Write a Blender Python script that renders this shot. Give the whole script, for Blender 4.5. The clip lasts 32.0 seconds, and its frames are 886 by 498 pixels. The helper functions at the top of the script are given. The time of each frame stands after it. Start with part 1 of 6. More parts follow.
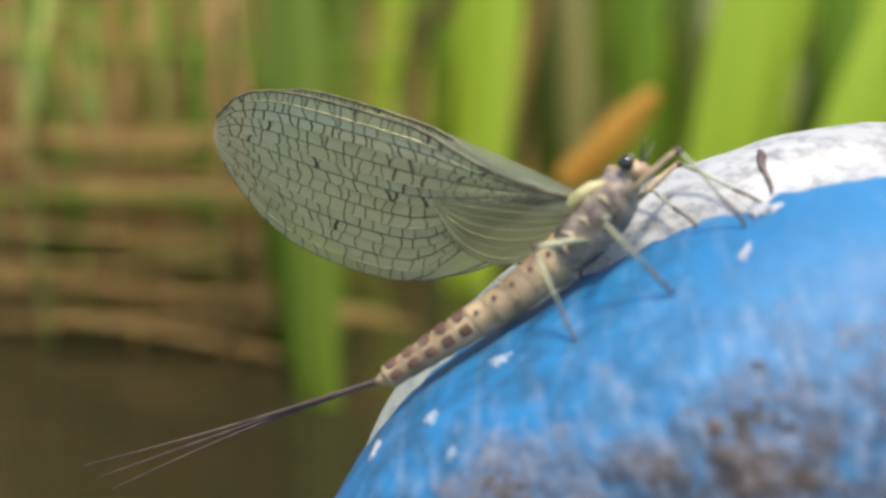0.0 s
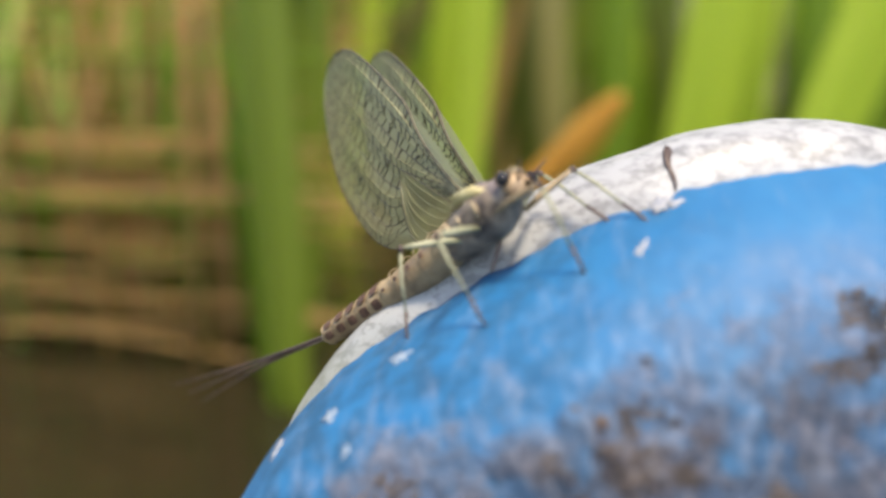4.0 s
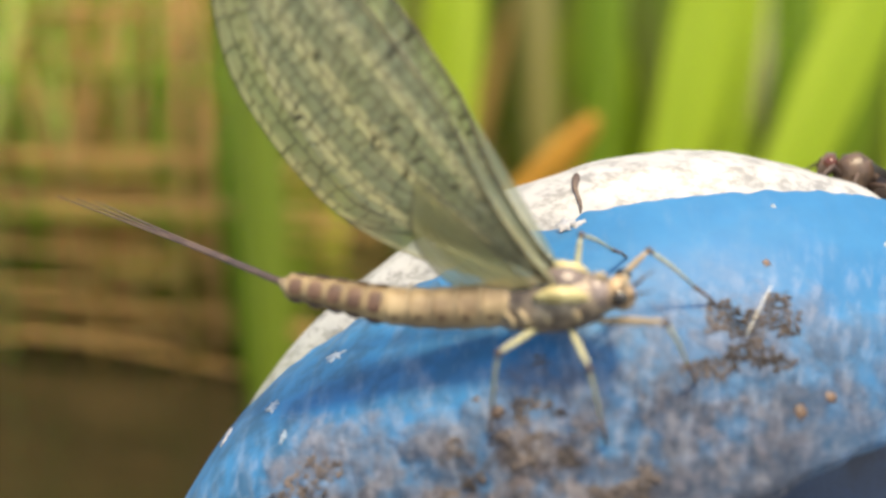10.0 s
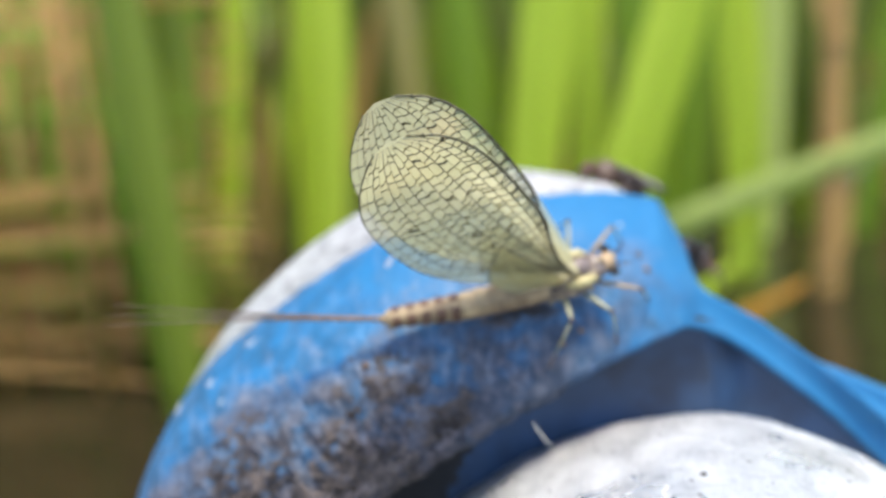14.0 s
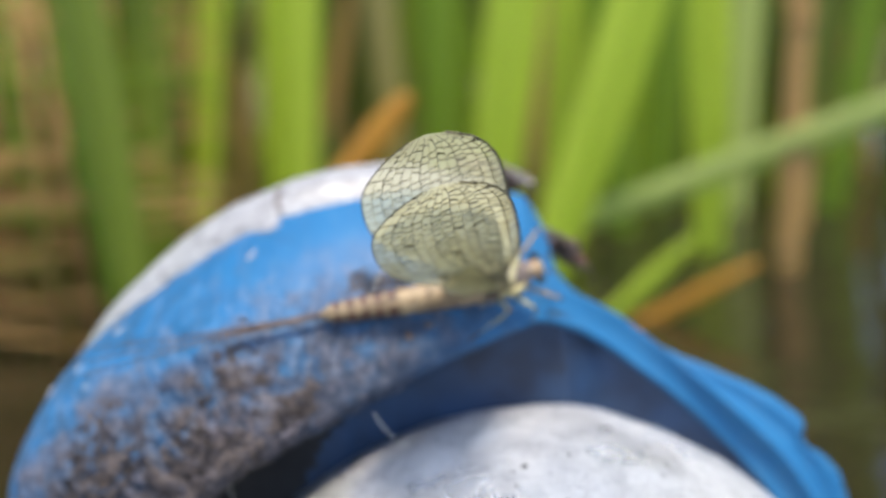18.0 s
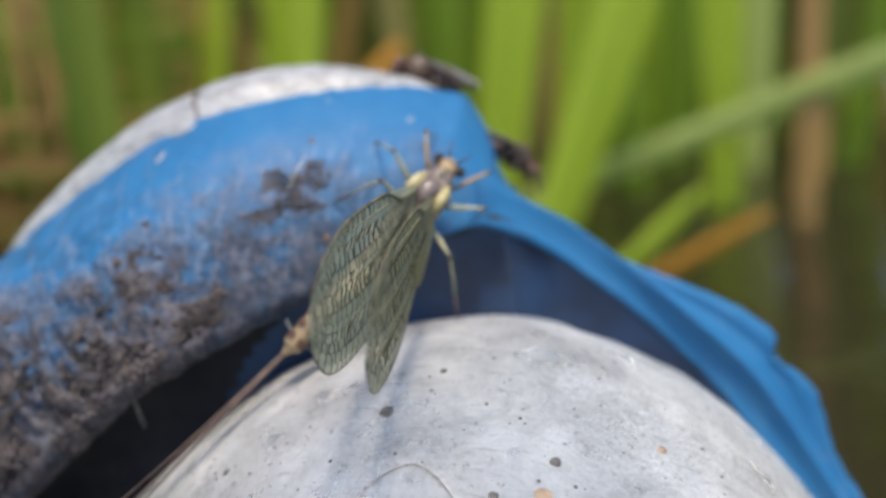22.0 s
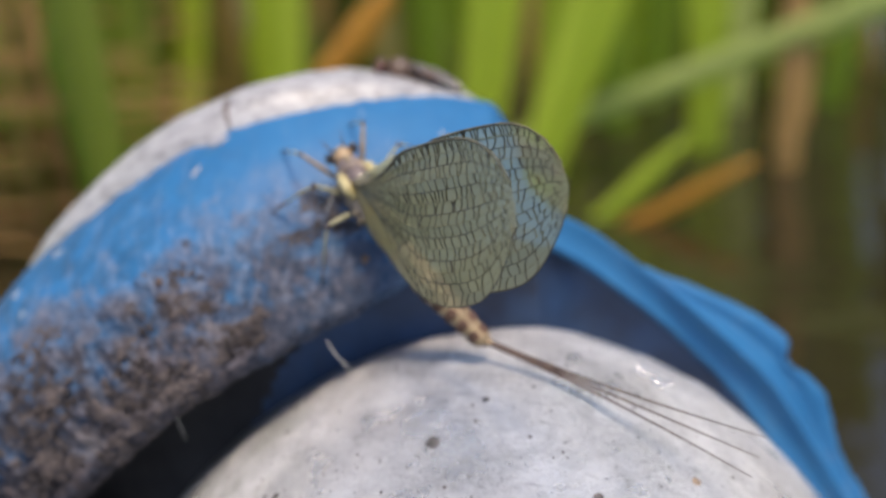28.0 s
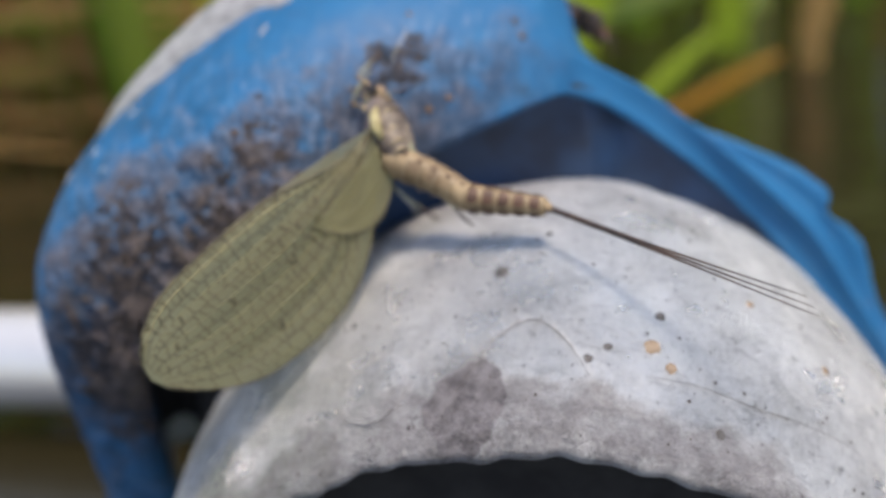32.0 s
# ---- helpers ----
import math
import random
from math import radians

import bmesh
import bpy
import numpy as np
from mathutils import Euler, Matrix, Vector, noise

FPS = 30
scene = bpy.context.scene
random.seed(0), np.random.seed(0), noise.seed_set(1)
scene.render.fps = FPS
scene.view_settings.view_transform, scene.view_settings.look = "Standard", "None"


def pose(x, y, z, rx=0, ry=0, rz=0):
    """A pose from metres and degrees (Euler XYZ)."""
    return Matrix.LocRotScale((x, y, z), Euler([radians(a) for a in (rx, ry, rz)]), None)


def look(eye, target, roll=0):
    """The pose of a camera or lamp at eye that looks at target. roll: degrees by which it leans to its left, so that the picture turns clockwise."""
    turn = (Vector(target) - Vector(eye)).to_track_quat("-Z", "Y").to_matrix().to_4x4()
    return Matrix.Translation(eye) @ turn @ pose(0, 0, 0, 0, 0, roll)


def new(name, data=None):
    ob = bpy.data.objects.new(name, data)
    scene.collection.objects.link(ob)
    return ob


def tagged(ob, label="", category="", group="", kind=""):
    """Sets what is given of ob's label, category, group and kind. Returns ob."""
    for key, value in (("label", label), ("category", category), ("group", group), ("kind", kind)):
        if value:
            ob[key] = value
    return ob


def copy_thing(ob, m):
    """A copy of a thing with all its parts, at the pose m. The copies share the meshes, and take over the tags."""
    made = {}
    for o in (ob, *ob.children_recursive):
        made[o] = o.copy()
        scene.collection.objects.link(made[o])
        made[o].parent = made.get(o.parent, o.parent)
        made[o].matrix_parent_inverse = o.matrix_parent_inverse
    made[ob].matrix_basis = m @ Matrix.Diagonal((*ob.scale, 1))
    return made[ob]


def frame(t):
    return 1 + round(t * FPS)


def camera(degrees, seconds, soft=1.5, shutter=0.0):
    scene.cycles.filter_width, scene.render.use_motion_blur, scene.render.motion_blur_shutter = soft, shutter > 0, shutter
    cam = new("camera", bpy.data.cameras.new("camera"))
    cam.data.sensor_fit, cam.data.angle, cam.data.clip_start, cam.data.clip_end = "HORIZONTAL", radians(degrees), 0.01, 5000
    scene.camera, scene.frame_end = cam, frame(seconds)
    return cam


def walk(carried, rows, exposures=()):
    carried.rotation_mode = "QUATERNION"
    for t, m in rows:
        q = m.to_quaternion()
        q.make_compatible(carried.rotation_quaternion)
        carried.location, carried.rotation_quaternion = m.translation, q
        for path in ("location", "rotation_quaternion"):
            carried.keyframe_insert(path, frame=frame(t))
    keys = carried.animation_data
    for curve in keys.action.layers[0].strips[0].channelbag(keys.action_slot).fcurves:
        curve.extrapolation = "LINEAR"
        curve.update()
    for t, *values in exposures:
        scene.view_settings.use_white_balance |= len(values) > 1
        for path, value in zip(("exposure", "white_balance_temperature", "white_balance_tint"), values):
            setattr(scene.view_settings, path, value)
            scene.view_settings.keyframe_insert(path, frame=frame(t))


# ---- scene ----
U = 0.008  # one plan unit in metres

cam = camera(46.0, 32.0, soft=2.9)
cam.data.dof.use_dof = True
cam.data.dof.focus_distance = 0.061
cam.data.dof.aperture_fstop = 20.0
PATH = [
    (0, pose(0.00942, -0.00138, 0.00080, 78.61, 0.62, 18.12)),
    (0.5, pose(0.01441, -0.00397, 0.00141, 78.17, 0.30, 16.33)),
    (1, pose(0.01578, -0.00055, 0.00030, 79.02, 1.12, 17.40)),
    (1.5, pose(0.01451, 0.00018, 0.00067, 79.72, 1.52, 17.19)),
    (2, pose(0.01528, -0.00024, 0.00083, 79.87, 1.94, 18.03)),
    (2.5, pose(0.01268, -0.00109, 0.00029, 80.02, 0.36, 16.74)),
    (3, pose(0.01328, -0.00078, 0.00040, 79.57, 1.28, 17.92)),
    (3.5, pose(0.01360, 0.00028, 0.00030, 78.93, 0.93, 17.83)),
    (5.5, pose(0.01273, -0.00008, 0.00015, 79.07, 0.67, 16.93)),
    (6, pose(0.01172, -0.00108, -0.00086, 78.76, 0.33, 17.43)),
    (6.5, pose(0.01089, -0.00023, -0.00154, 78.35, -1.59, 17.04)),
    (7, pose(0.01404, 0.00171, -0.00025, 76.27, -1.25, 16.45)),
    (7.5, pose(0.01187, 0.00591, -0.00086, 75.71, -0.94, 16.65)),
    (8, pose(0.01094, 0.00621, -0.00085, 75.26, -1.24, 16.28)),
    (8.5, pose(0.01339, 0.00587, -0.00172, 77.18, -0.69, 17.24)),
    (9, pose(0.01758, 0.00526, -0.00212, 79.07, 0.06, 18.33)),
    (9.5, pose(0.01576, 0.00305, -0.00041, 79.14, 0.41, 17.47)),
    (10, pose(0.01936, -0.00550, 0.00144, 79.81, -0.03, 17.44)),
    (10.5, pose(0.02450, -0.00989, 0.00367, 79.54, 0.57, 17.99)),
    (11, pose(0.02332, -0.01668, 0.00222, 80.38, 0.31, 17.19)),
    (11.5, pose(0.02441, -0.02064, 0.00273, 80.75, 0.92, 15.47)),
    (12, pose(0.02141, -0.02060, 0.00505, 79.66, 3.32, 13.29)),
    (12.5, pose(0.02202, -0.02334, 0.00570, 79.52, 4.38, 12.00)),
    (13, pose(0.02530, -0.02489, 0.00733, 79.19, 4.74, 11.07)),
    (13.5, pose(0.02724, -0.02717, 0.00815, 78.87, 4.71, 10.96)),
    (14, pose(0.02850, -0.02938, 0.00718, 78.95, 4.81, 10.63)),
    (14.5, pose(0.02971, -0.03042, 0.00817, 78.39, 4.47, 10.59)),
    (16.5, pose(0.03456, -0.02904, 0.00775, 78.42, 5.30, 10.94)),
    (17, pose(0.03563, -0.03013, 0.00910, 77.69, 4.62, 10.87)),
    (17.5, pose(0.03848, -0.02944, 0.00967, 76.90, 4.31, 11.09)),
    (18, pose(0.04056, -0.02971, 0.00941, 77.01, 3.92, 10.80)),
    (18.5, pose(0.04336, -0.03027, 0.00877, 76.53, 4.45, 10.84)),
    (19, pose(0.04458, -0.03089, 0.00868, 75.71, 4.37, 10.62)),
    (19.5, pose(0.04382, -0.02964, 0.00846, 75.34, 4.16, 10.49)),
    (20, pose(0.04349, -0.02766, 0.00717, 75.46, 4.44, 10.30)),
    (20.5, pose(0.04597, -0.02558, 0.00197, 76.51, 5.08, 11.01)),
    (21, pose(0.04757, -0.02394, 0.00141, 76.51, 4.87, 11.63)),
    (21.5, pose(0.04743, -0.02246, 0.00078, 76.09, 5.34, 11.85)),
    (22, pose(0.04671, -0.02262, 0.00100, 76.02, 5.38, 12.21)),
    (22.5, pose(0.04378, -0.02253, 0.00093, 76.05, 5.25, 12.15)),
    (23, pose(0.04462, -0.02170, 0.00064, 75.80, 5.70, 12.23)),
    (23.5, pose(0.04231, -0.02045, 0.00366, 74.90, 4.80, 12.29)),
    (24, pose(0.04138, -0.02090, 0.00317, 74.61, 4.45, 12.41)),
    (24.5, pose(0.03956, -0.02038, 0.00382, 73.24, 4.12, 12.53)),
    (26.5, pose(0.03882, -0.01850, 0.00955, 70.53, 3.67, 11.86)),
    (27, pose(0.03825, -0.01820, 0.00878, 70.72, 3.81, 11.80)),
    (27.5, pose(0.04086, -0.02008, 0.01044, 70.82, 3.82, 11.53)),
    (28, pose(0.04239, -0.02289, 0.00921, 71.29, 4.33, 10.69)),
    (28.5, pose(0.04227, -0.02329, 0.00906, 71.34, 4.40, 10.34)),
    (29, pose(0.04208, -0.02172, 0.00972, 71.11, 4.14, 10.28)),
    (29.5, pose(0.04105, -0.02033, 0.00867, 71.19, 4.22, 10.29)),
    (30, pose(0.04364, -0.02375, 0.00812, 70.91, 4.84, 10.63)),
    (30.5, pose(0.04185, -0.02668, 0.00563, 70.12, 4.87, 10.71)),
    (31, pose(0.04112, -0.02855, 0.00452, 69.09, 5.22, 10.74)),
    (31.5, pose(0.03959, -0.02970, 0.00533, 67.65, 5.19, 11.07)),
    (32, pose(0.03952, -0.02925, 0.00587, 66.89, 5.31, 11.10)),
]
walk(cam, PATH, exposures=[(0, 1.17, 6750, 10), (3, 1.18, 7100, 12), (6, 1.08, 7250, 14), (7, 1.03, 7500, 13), (8, 0.97, 7500, 14), (9, 1.03, 7450, 13), (10, 1.38, 8200, 10), (11, 1.39, 7800, 11), (12, 1.29, 6800, 9), (13, 1.36, 6900, 12), (14, 1.34, 6500, 11), (17, 1.13, 6450, 13), (20, 0.90, 6600, 14), (22, 0.72, 6600, 13), (23, 0.68, 6650, 15), (24, 0.69, 6700, 17), (28, 0.67, 6900, 19), (32, 0.54, 6750, 15)])

# ---- light: high hazy sun, blue sky ----
world = bpy.data.worlds.new("world")
scene.world = world
world.use_nodes = True
wn = world.node_tree.nodes
sky = wn.new("ShaderNodeTexSky")
sky.sky_type = "NISHITA"
sky.sun_disc = False
sky.sun_elevation = radians(68.3)
sky.sun_rotation = radians(149.8)
world.node_tree.links.new(sky.outputs[0], wn["Background"].inputs[0])
wn["Background"].inputs[1].default_value = 0.15
sun_data = bpy.data.lights.new("sun", "SUN")
sun_data.energy = 2.7
sun_data.angle = radians(12.0)
sun_data.color = (1.0, 0.91, 0.74)
sun = new("sun", sun_data)
sun.matrix_world = look((0.30, -0.40, 1.6), (0, 0, 0))


# ---- materials ----
class Mat:
    """A small builder for node materials."""

    def __init__(self, name, rough=0.5, metal=0.0):
        self.mat = bpy.data.materials.new(name)
        self.mat.use_nodes = True
        self.nt = self.mat.node_tree
        self.bsdf = self.nt.nodes["Principled BSDF"]
        self.bsdf.inputs["Roughness"].default_value = rough
        self.bsdf.inputs["Metallic"].default_value = metal
        self.co = self.nt.nodes.new("ShaderNodeTexCoord")

    def link(self, a, b):
        self.nt.links.new(a, b)
        return self

    def set(self, key, v):
        if isinstance(v, (int, float)):
            self.bsdf.inputs[key].default_value = v
        elif isinstance(v, tuple):
            self.bsdf.inputs[key].default_value = (*v, 1.0)
        else:
            self.link(v, self.bsdf.inputs[key])
        return self

    def noise(self, scale, detail=4.0, rough=0.55, space="Object", stretch=None, dist=0.0):
        n = self.nt.nodes.new("ShaderNodeTexNoise")
        n.inputs["Scale"].default_value = scale
        n.inputs["Detail"].default_value = detail
        n.inputs["Roughness"].default_value = rough
        n.inputs["Distortion"].default_value = dist
        src = self.co.outputs[space]
        if stretch:
            m = self.nt.nodes.new("ShaderNodeMapping")
            m.inputs["Scale"].default_value = stretch
            self.link(src, m.inputs["Vector"])
            src = m.outputs["Vector"]
        self.link(src, n.inputs["Vector"])
        return n.outputs["Fac"]

    def voronoi(self, scale, space="Object", feature="F1"):
        n = self.nt.nodes.new("ShaderNodeTexVoronoi")
        n.feature = feature
        n.inputs["Scale"].default_value = scale
        self.link(self.co.outputs[space], n.inputs["Vector"])
        return n.outputs["Distance"]

    def ramp(self, fac, *stops):
        r = self.nt.nodes.new("ShaderNodeValToRGB")
        el = r.color_ramp.elements
        while len(el) < len(stops):
            el.new(0.5)
        for e, (p, c) in zip(el, stops):
            e.position = p
            e.color = (c, c, c, 1) if isinstance(c, (int, float)) else (*c, 1)
        self.link(fac, r.inputs[0])
        return r.outputs[0]

    def math(self, op, a, b=0.0, clamp=False):
        n = self.nt.nodes.new("ShaderNodeMath")
        n.operation = op
        n.use_clamp = clamp
        for i, v in enumerate((a, b)):
            if isinstance(v, (int, float)):
                n.inputs[i].default_value = v
            else:
                self.link(v, n.inputs[i])
        return n.outputs[0]

    def mix(self, fac, a, b, mode="MIX"):
        n = self.nt.nodes.new("ShaderNodeMix")
        n.data_type = "RGBA"
        n.blend_type = mode
        for key, v in ((0, fac), (6, a), (7, b)):
            if isinstance(v, (int, float)):
                n.inputs[key].default_value = v
            elif isinstance(v, tuple):
                n.inputs[key].default_value = (*v, 1.0)
            else:
                self.link(v, n.inputs[key])
        return n.outputs[2]

    def uv(self, axis):
        s = self.nt.nodes.new("ShaderNodeSeparateXYZ")
        self.link(self.co.outputs["UV"], s.inputs[0])
        return s.outputs[axis]

    def random(self):
        return self.nt.nodes.new("ShaderNodeObjectInfo").outputs["Random"]

    def island(self):
        return self.nt.nodes.new("ShaderNodeNewGeometry").outputs["Random Per Island"]

    def bump(self, height, strength=0.4, distance=0.0002):
        b = self.nt.nodes.new("ShaderNodeBump")
        b.inputs["Strength"].default_value = strength
        b.inputs["Distance"].default_value = distance
        self.link(height, b.inputs["Height"])
        self.link(b.outputs[0], self.bsdf.inputs["Normal"])
        return self


def blue_plastic():
    m = Mat("blue_plastic", 0.5)
    u, v = m.uv(0), m.uv(1)
    base = m.mix(m.noise(90, 3), (0.006, 0.108, 0.262), (0.016, 0.145, 0.318))
    base = m.mix(m.math("MULTIPLY", m.ramp(m.noise(350, 5, 0.6), (0.45, 0.0), (0.75, 1.0)), 0.2), base, (0.045, 0.21, 0.37))
    # chalky streaks and white scuffs
    chalk = m.ramp(m.noise(520, 6, 0.65, stretch=(1.5, 0.6, 0.6)), (0.56, 0.0), (0.70, 1.0))
    zone = m.ramp(u, (0.12, 0.9), (0.30, 0.5), (0.45, 0.12), (0.9, 0.35))
    base = m.mix(m.math("MULTIPLY", m.math("MULTIPLY", chalk, zone), 0.35), base, (0.27, 0.31, 0.36))
    fleck = m.ramp(m.voronoi(230), (0.0, 1.0), (0.11, 1.0), (0.17, 0.0))
    keep = m.ramp(m.noise(150, 2), (0.60, 0.0), (0.68, 1.0))
    base = m.mix(m.math("MULTIPLY", m.math("MULTIPLY", fleck, keep), 0.55), base, (0.26, 0.30, 0.36))
    # pale run marks that follow the slope
    runs = m.ramp(m.noise(1.0, 5, 0.6, "UV", stretch=(130, 5, 1)), (0.52, 0.0), (0.66, 1.0))
    where = m.ramp(u, (0.08, 1.0), (0.34, 0.7), (0.42, 0.15), (0.6, 0.1))
    base = m.mix(m.math("MULTIPLY", m.math("MULTIPLY", runs, where), 0.3), base, (0.22, 0.25, 0.29))
    old = m.math("MULTIPLY", m.ramp(m.noise(1.0, 6, 0.65, "UV", stretch=(60, 9, 1)), (0.40, 0.0), (0.60, 1.0)), m.ramp(u, (0.10, 0.95), (0.28, 0.8), (0.42, 0.1)))
    base = m.mix(old, base, (0.014, 0.062, 0.125))
    # weathered dirt along the front part of the arch
    ragged = m.math("SUBTRACT", m.noise(260, 6, 0.65), 0.5)
    blotchy = m.math("SUBTRACT", m.noise(110, 7, 0.62), 0.5)
    band = m.math("ADD", v, m.math("ADD", m.math("MULTIPLY", blotchy, 1.1), m.math("MULTIPLY", ragged, 0.5)))
    along = m.math("ADD", u, m.math("MULTIPLY", ragged, 0.25))
    fade = m.ramp(along, (0.07, 0.1), (0.12, 1.0), (0.36, 0.95), (0.47, 0.8), (0.55, 0.55), (0.62, 0.0))
    dirt = m.math("MULTIPLY", m.ramp(band, (0.43, 0.0), (0.53, 0.7), (0.74, 1.0)), fade)
    dirt = m.math("MULTIPLY", dirt, m.ramp(m.noise(1000, 6, 0.7), (0.30, 0.7), (0.46, 1.0)))
    # a grey film on the upper face
    du = m.math("DIVIDE", m.math("SUBTRACT", u, 0.440), 0.052)
    dv = m.math("DIVIDE", m.math("SUBTRACT", v, 0.44), 0.20)
    far = m.math("ADD", m.math("MULTIPLY", du, du), m.math("MULTIPLY", dv, dv))
    far = m.math("ADD", far, m.math("MULTIPLY", ragged, 2.0))
    film = m.math("MULTIPLY", m.ramp(far, (0.0, 0.55), (1.5, 0.0)), m.ramp(m.noise(700, 5, 0.7), (0.4, 0.4), (0.6, 1.0)))
    du2 = m.math("DIVIDE", m.math("SUBTRACT", u, 0.567), 0.012)
    dv2 = m.math("DIVIDE", m.math("SUBTRACT", v, 0.55), 0.10)
    far2 = m.math("ADD", m.math("ADD", m.math("MULTIPLY", du2, du2), m.math("MULTIPLY", dv2, dv2)), m.math("MULTIPLY", ragged, 4.0))
    film = m.math("MAXIMUM", film, m.ramp(far2, (0.1, 0.65), (1.4, 0.0)))
    soil = m.mix(m.ramp(m.noise(1500, 5, 0.7), (0.38, 0.0), (0.62, 1.0)), (0.020, 0.015, 0.015), (0.145, 0.118, 0.118))
    soil = m.mix(m.ramp(m.noise(240, 6, 0.65), (0.42, 0.0), (0.58, 0.75)), soil, (0.032, 0.026, 0.027))
    soil = m.mix(m.ramp(m.noise(330, 5, 0.6), (0.57, 0.0), (0.67, 0.5)), soil, (0.24, 0.22, 0.225))
    soil = m.mix(m.ramp(v, (0.40, 0.75), (0.74, 0.0)), soil, (0.22, 0.215, 0.26))
    thin = m.ramp(m.noise(420, 6, 0.7), (0.38, 0.35), (0.56, 1.0))
    dirt = m.math("MULTIPLY", dirt, m.math("MAXIMUM", thin, m.ramp(v, (0.80, 0.0), (0.92, 1.0))))
    cover = m.math("MAXIMUM", dirt, m.math("MULTIPLY", film, 0.5))
    streak = m.ramp(m.noise(1.0, 6, 0.65, "UV", stretch=(150, 8, 1)), (0.50, 0.0), (0.66, 1.0))
    streak = m.math("MULTIPLY", streak, m.math("MULTIPLY", m.ramp(v, (0.25, 0.0), (0.48, 0.30), (0.80, 0.34), (0.95, 0.1)), m.ramp(u, (0.10, 1.0), (0.50, 0.9), (0.60, 0.0))))
    m.bsdf.inputs["Specular IOR Level"].default_value = 0.35
    m.set("Base Color", m.mix(streak, m.mix(cover, base, soil), (0.31, 0.33, 0.40)))
    m.set("Roughness", m.mix(cover, (0.56, 0.56, 0.56), (0.95, 0.95, 0.95)))
    m.bump(m.math("ADD", m.math("MULTIPLY", dirt, m.noise(1800, 6, 0.7)), m.math("MULTIPLY", m.noise(600, 4), 0.05)), 0.9, 0.0004)
    return m.mat


def white_paint():
    m = Mat("white_paint", 0.45)
    base = m.mix(m.noise(160, 5), (0.29, 0.29, 0.29), (0.45, 0.45, 0.45))
    grime = m.ramp(m.noise(1000, 7, 0.75, stretch=(0.6, 1, 1)), (0.48, 0.0), (0.60, 1.0))
    col = m.mix(m.math("MULTIPLY", grime, 0.75), base, (0.15, 0.148, 0.15))
    sep = m.nt.nodes.new("ShaderNodeSeparateXYZ")
    m.link(m.co.outputs["Generated"], sep.inputs[0])
    algae = m.math("MULTIPLY", m.ramp(sep.outputs[0], (0.05, 0.75), (0.45, 0.0)), m.ramp(m.noise(120, 6, 0.6), (0.35, 0.2), (0.6, 1.0)))
    col = m.mix(algae, col, (0.20, 0.21, 0.14))
    m.set("Base Color", col)
    m.bump(m.noise(900, 4), 0.35, 0.0002)
    return m.mat


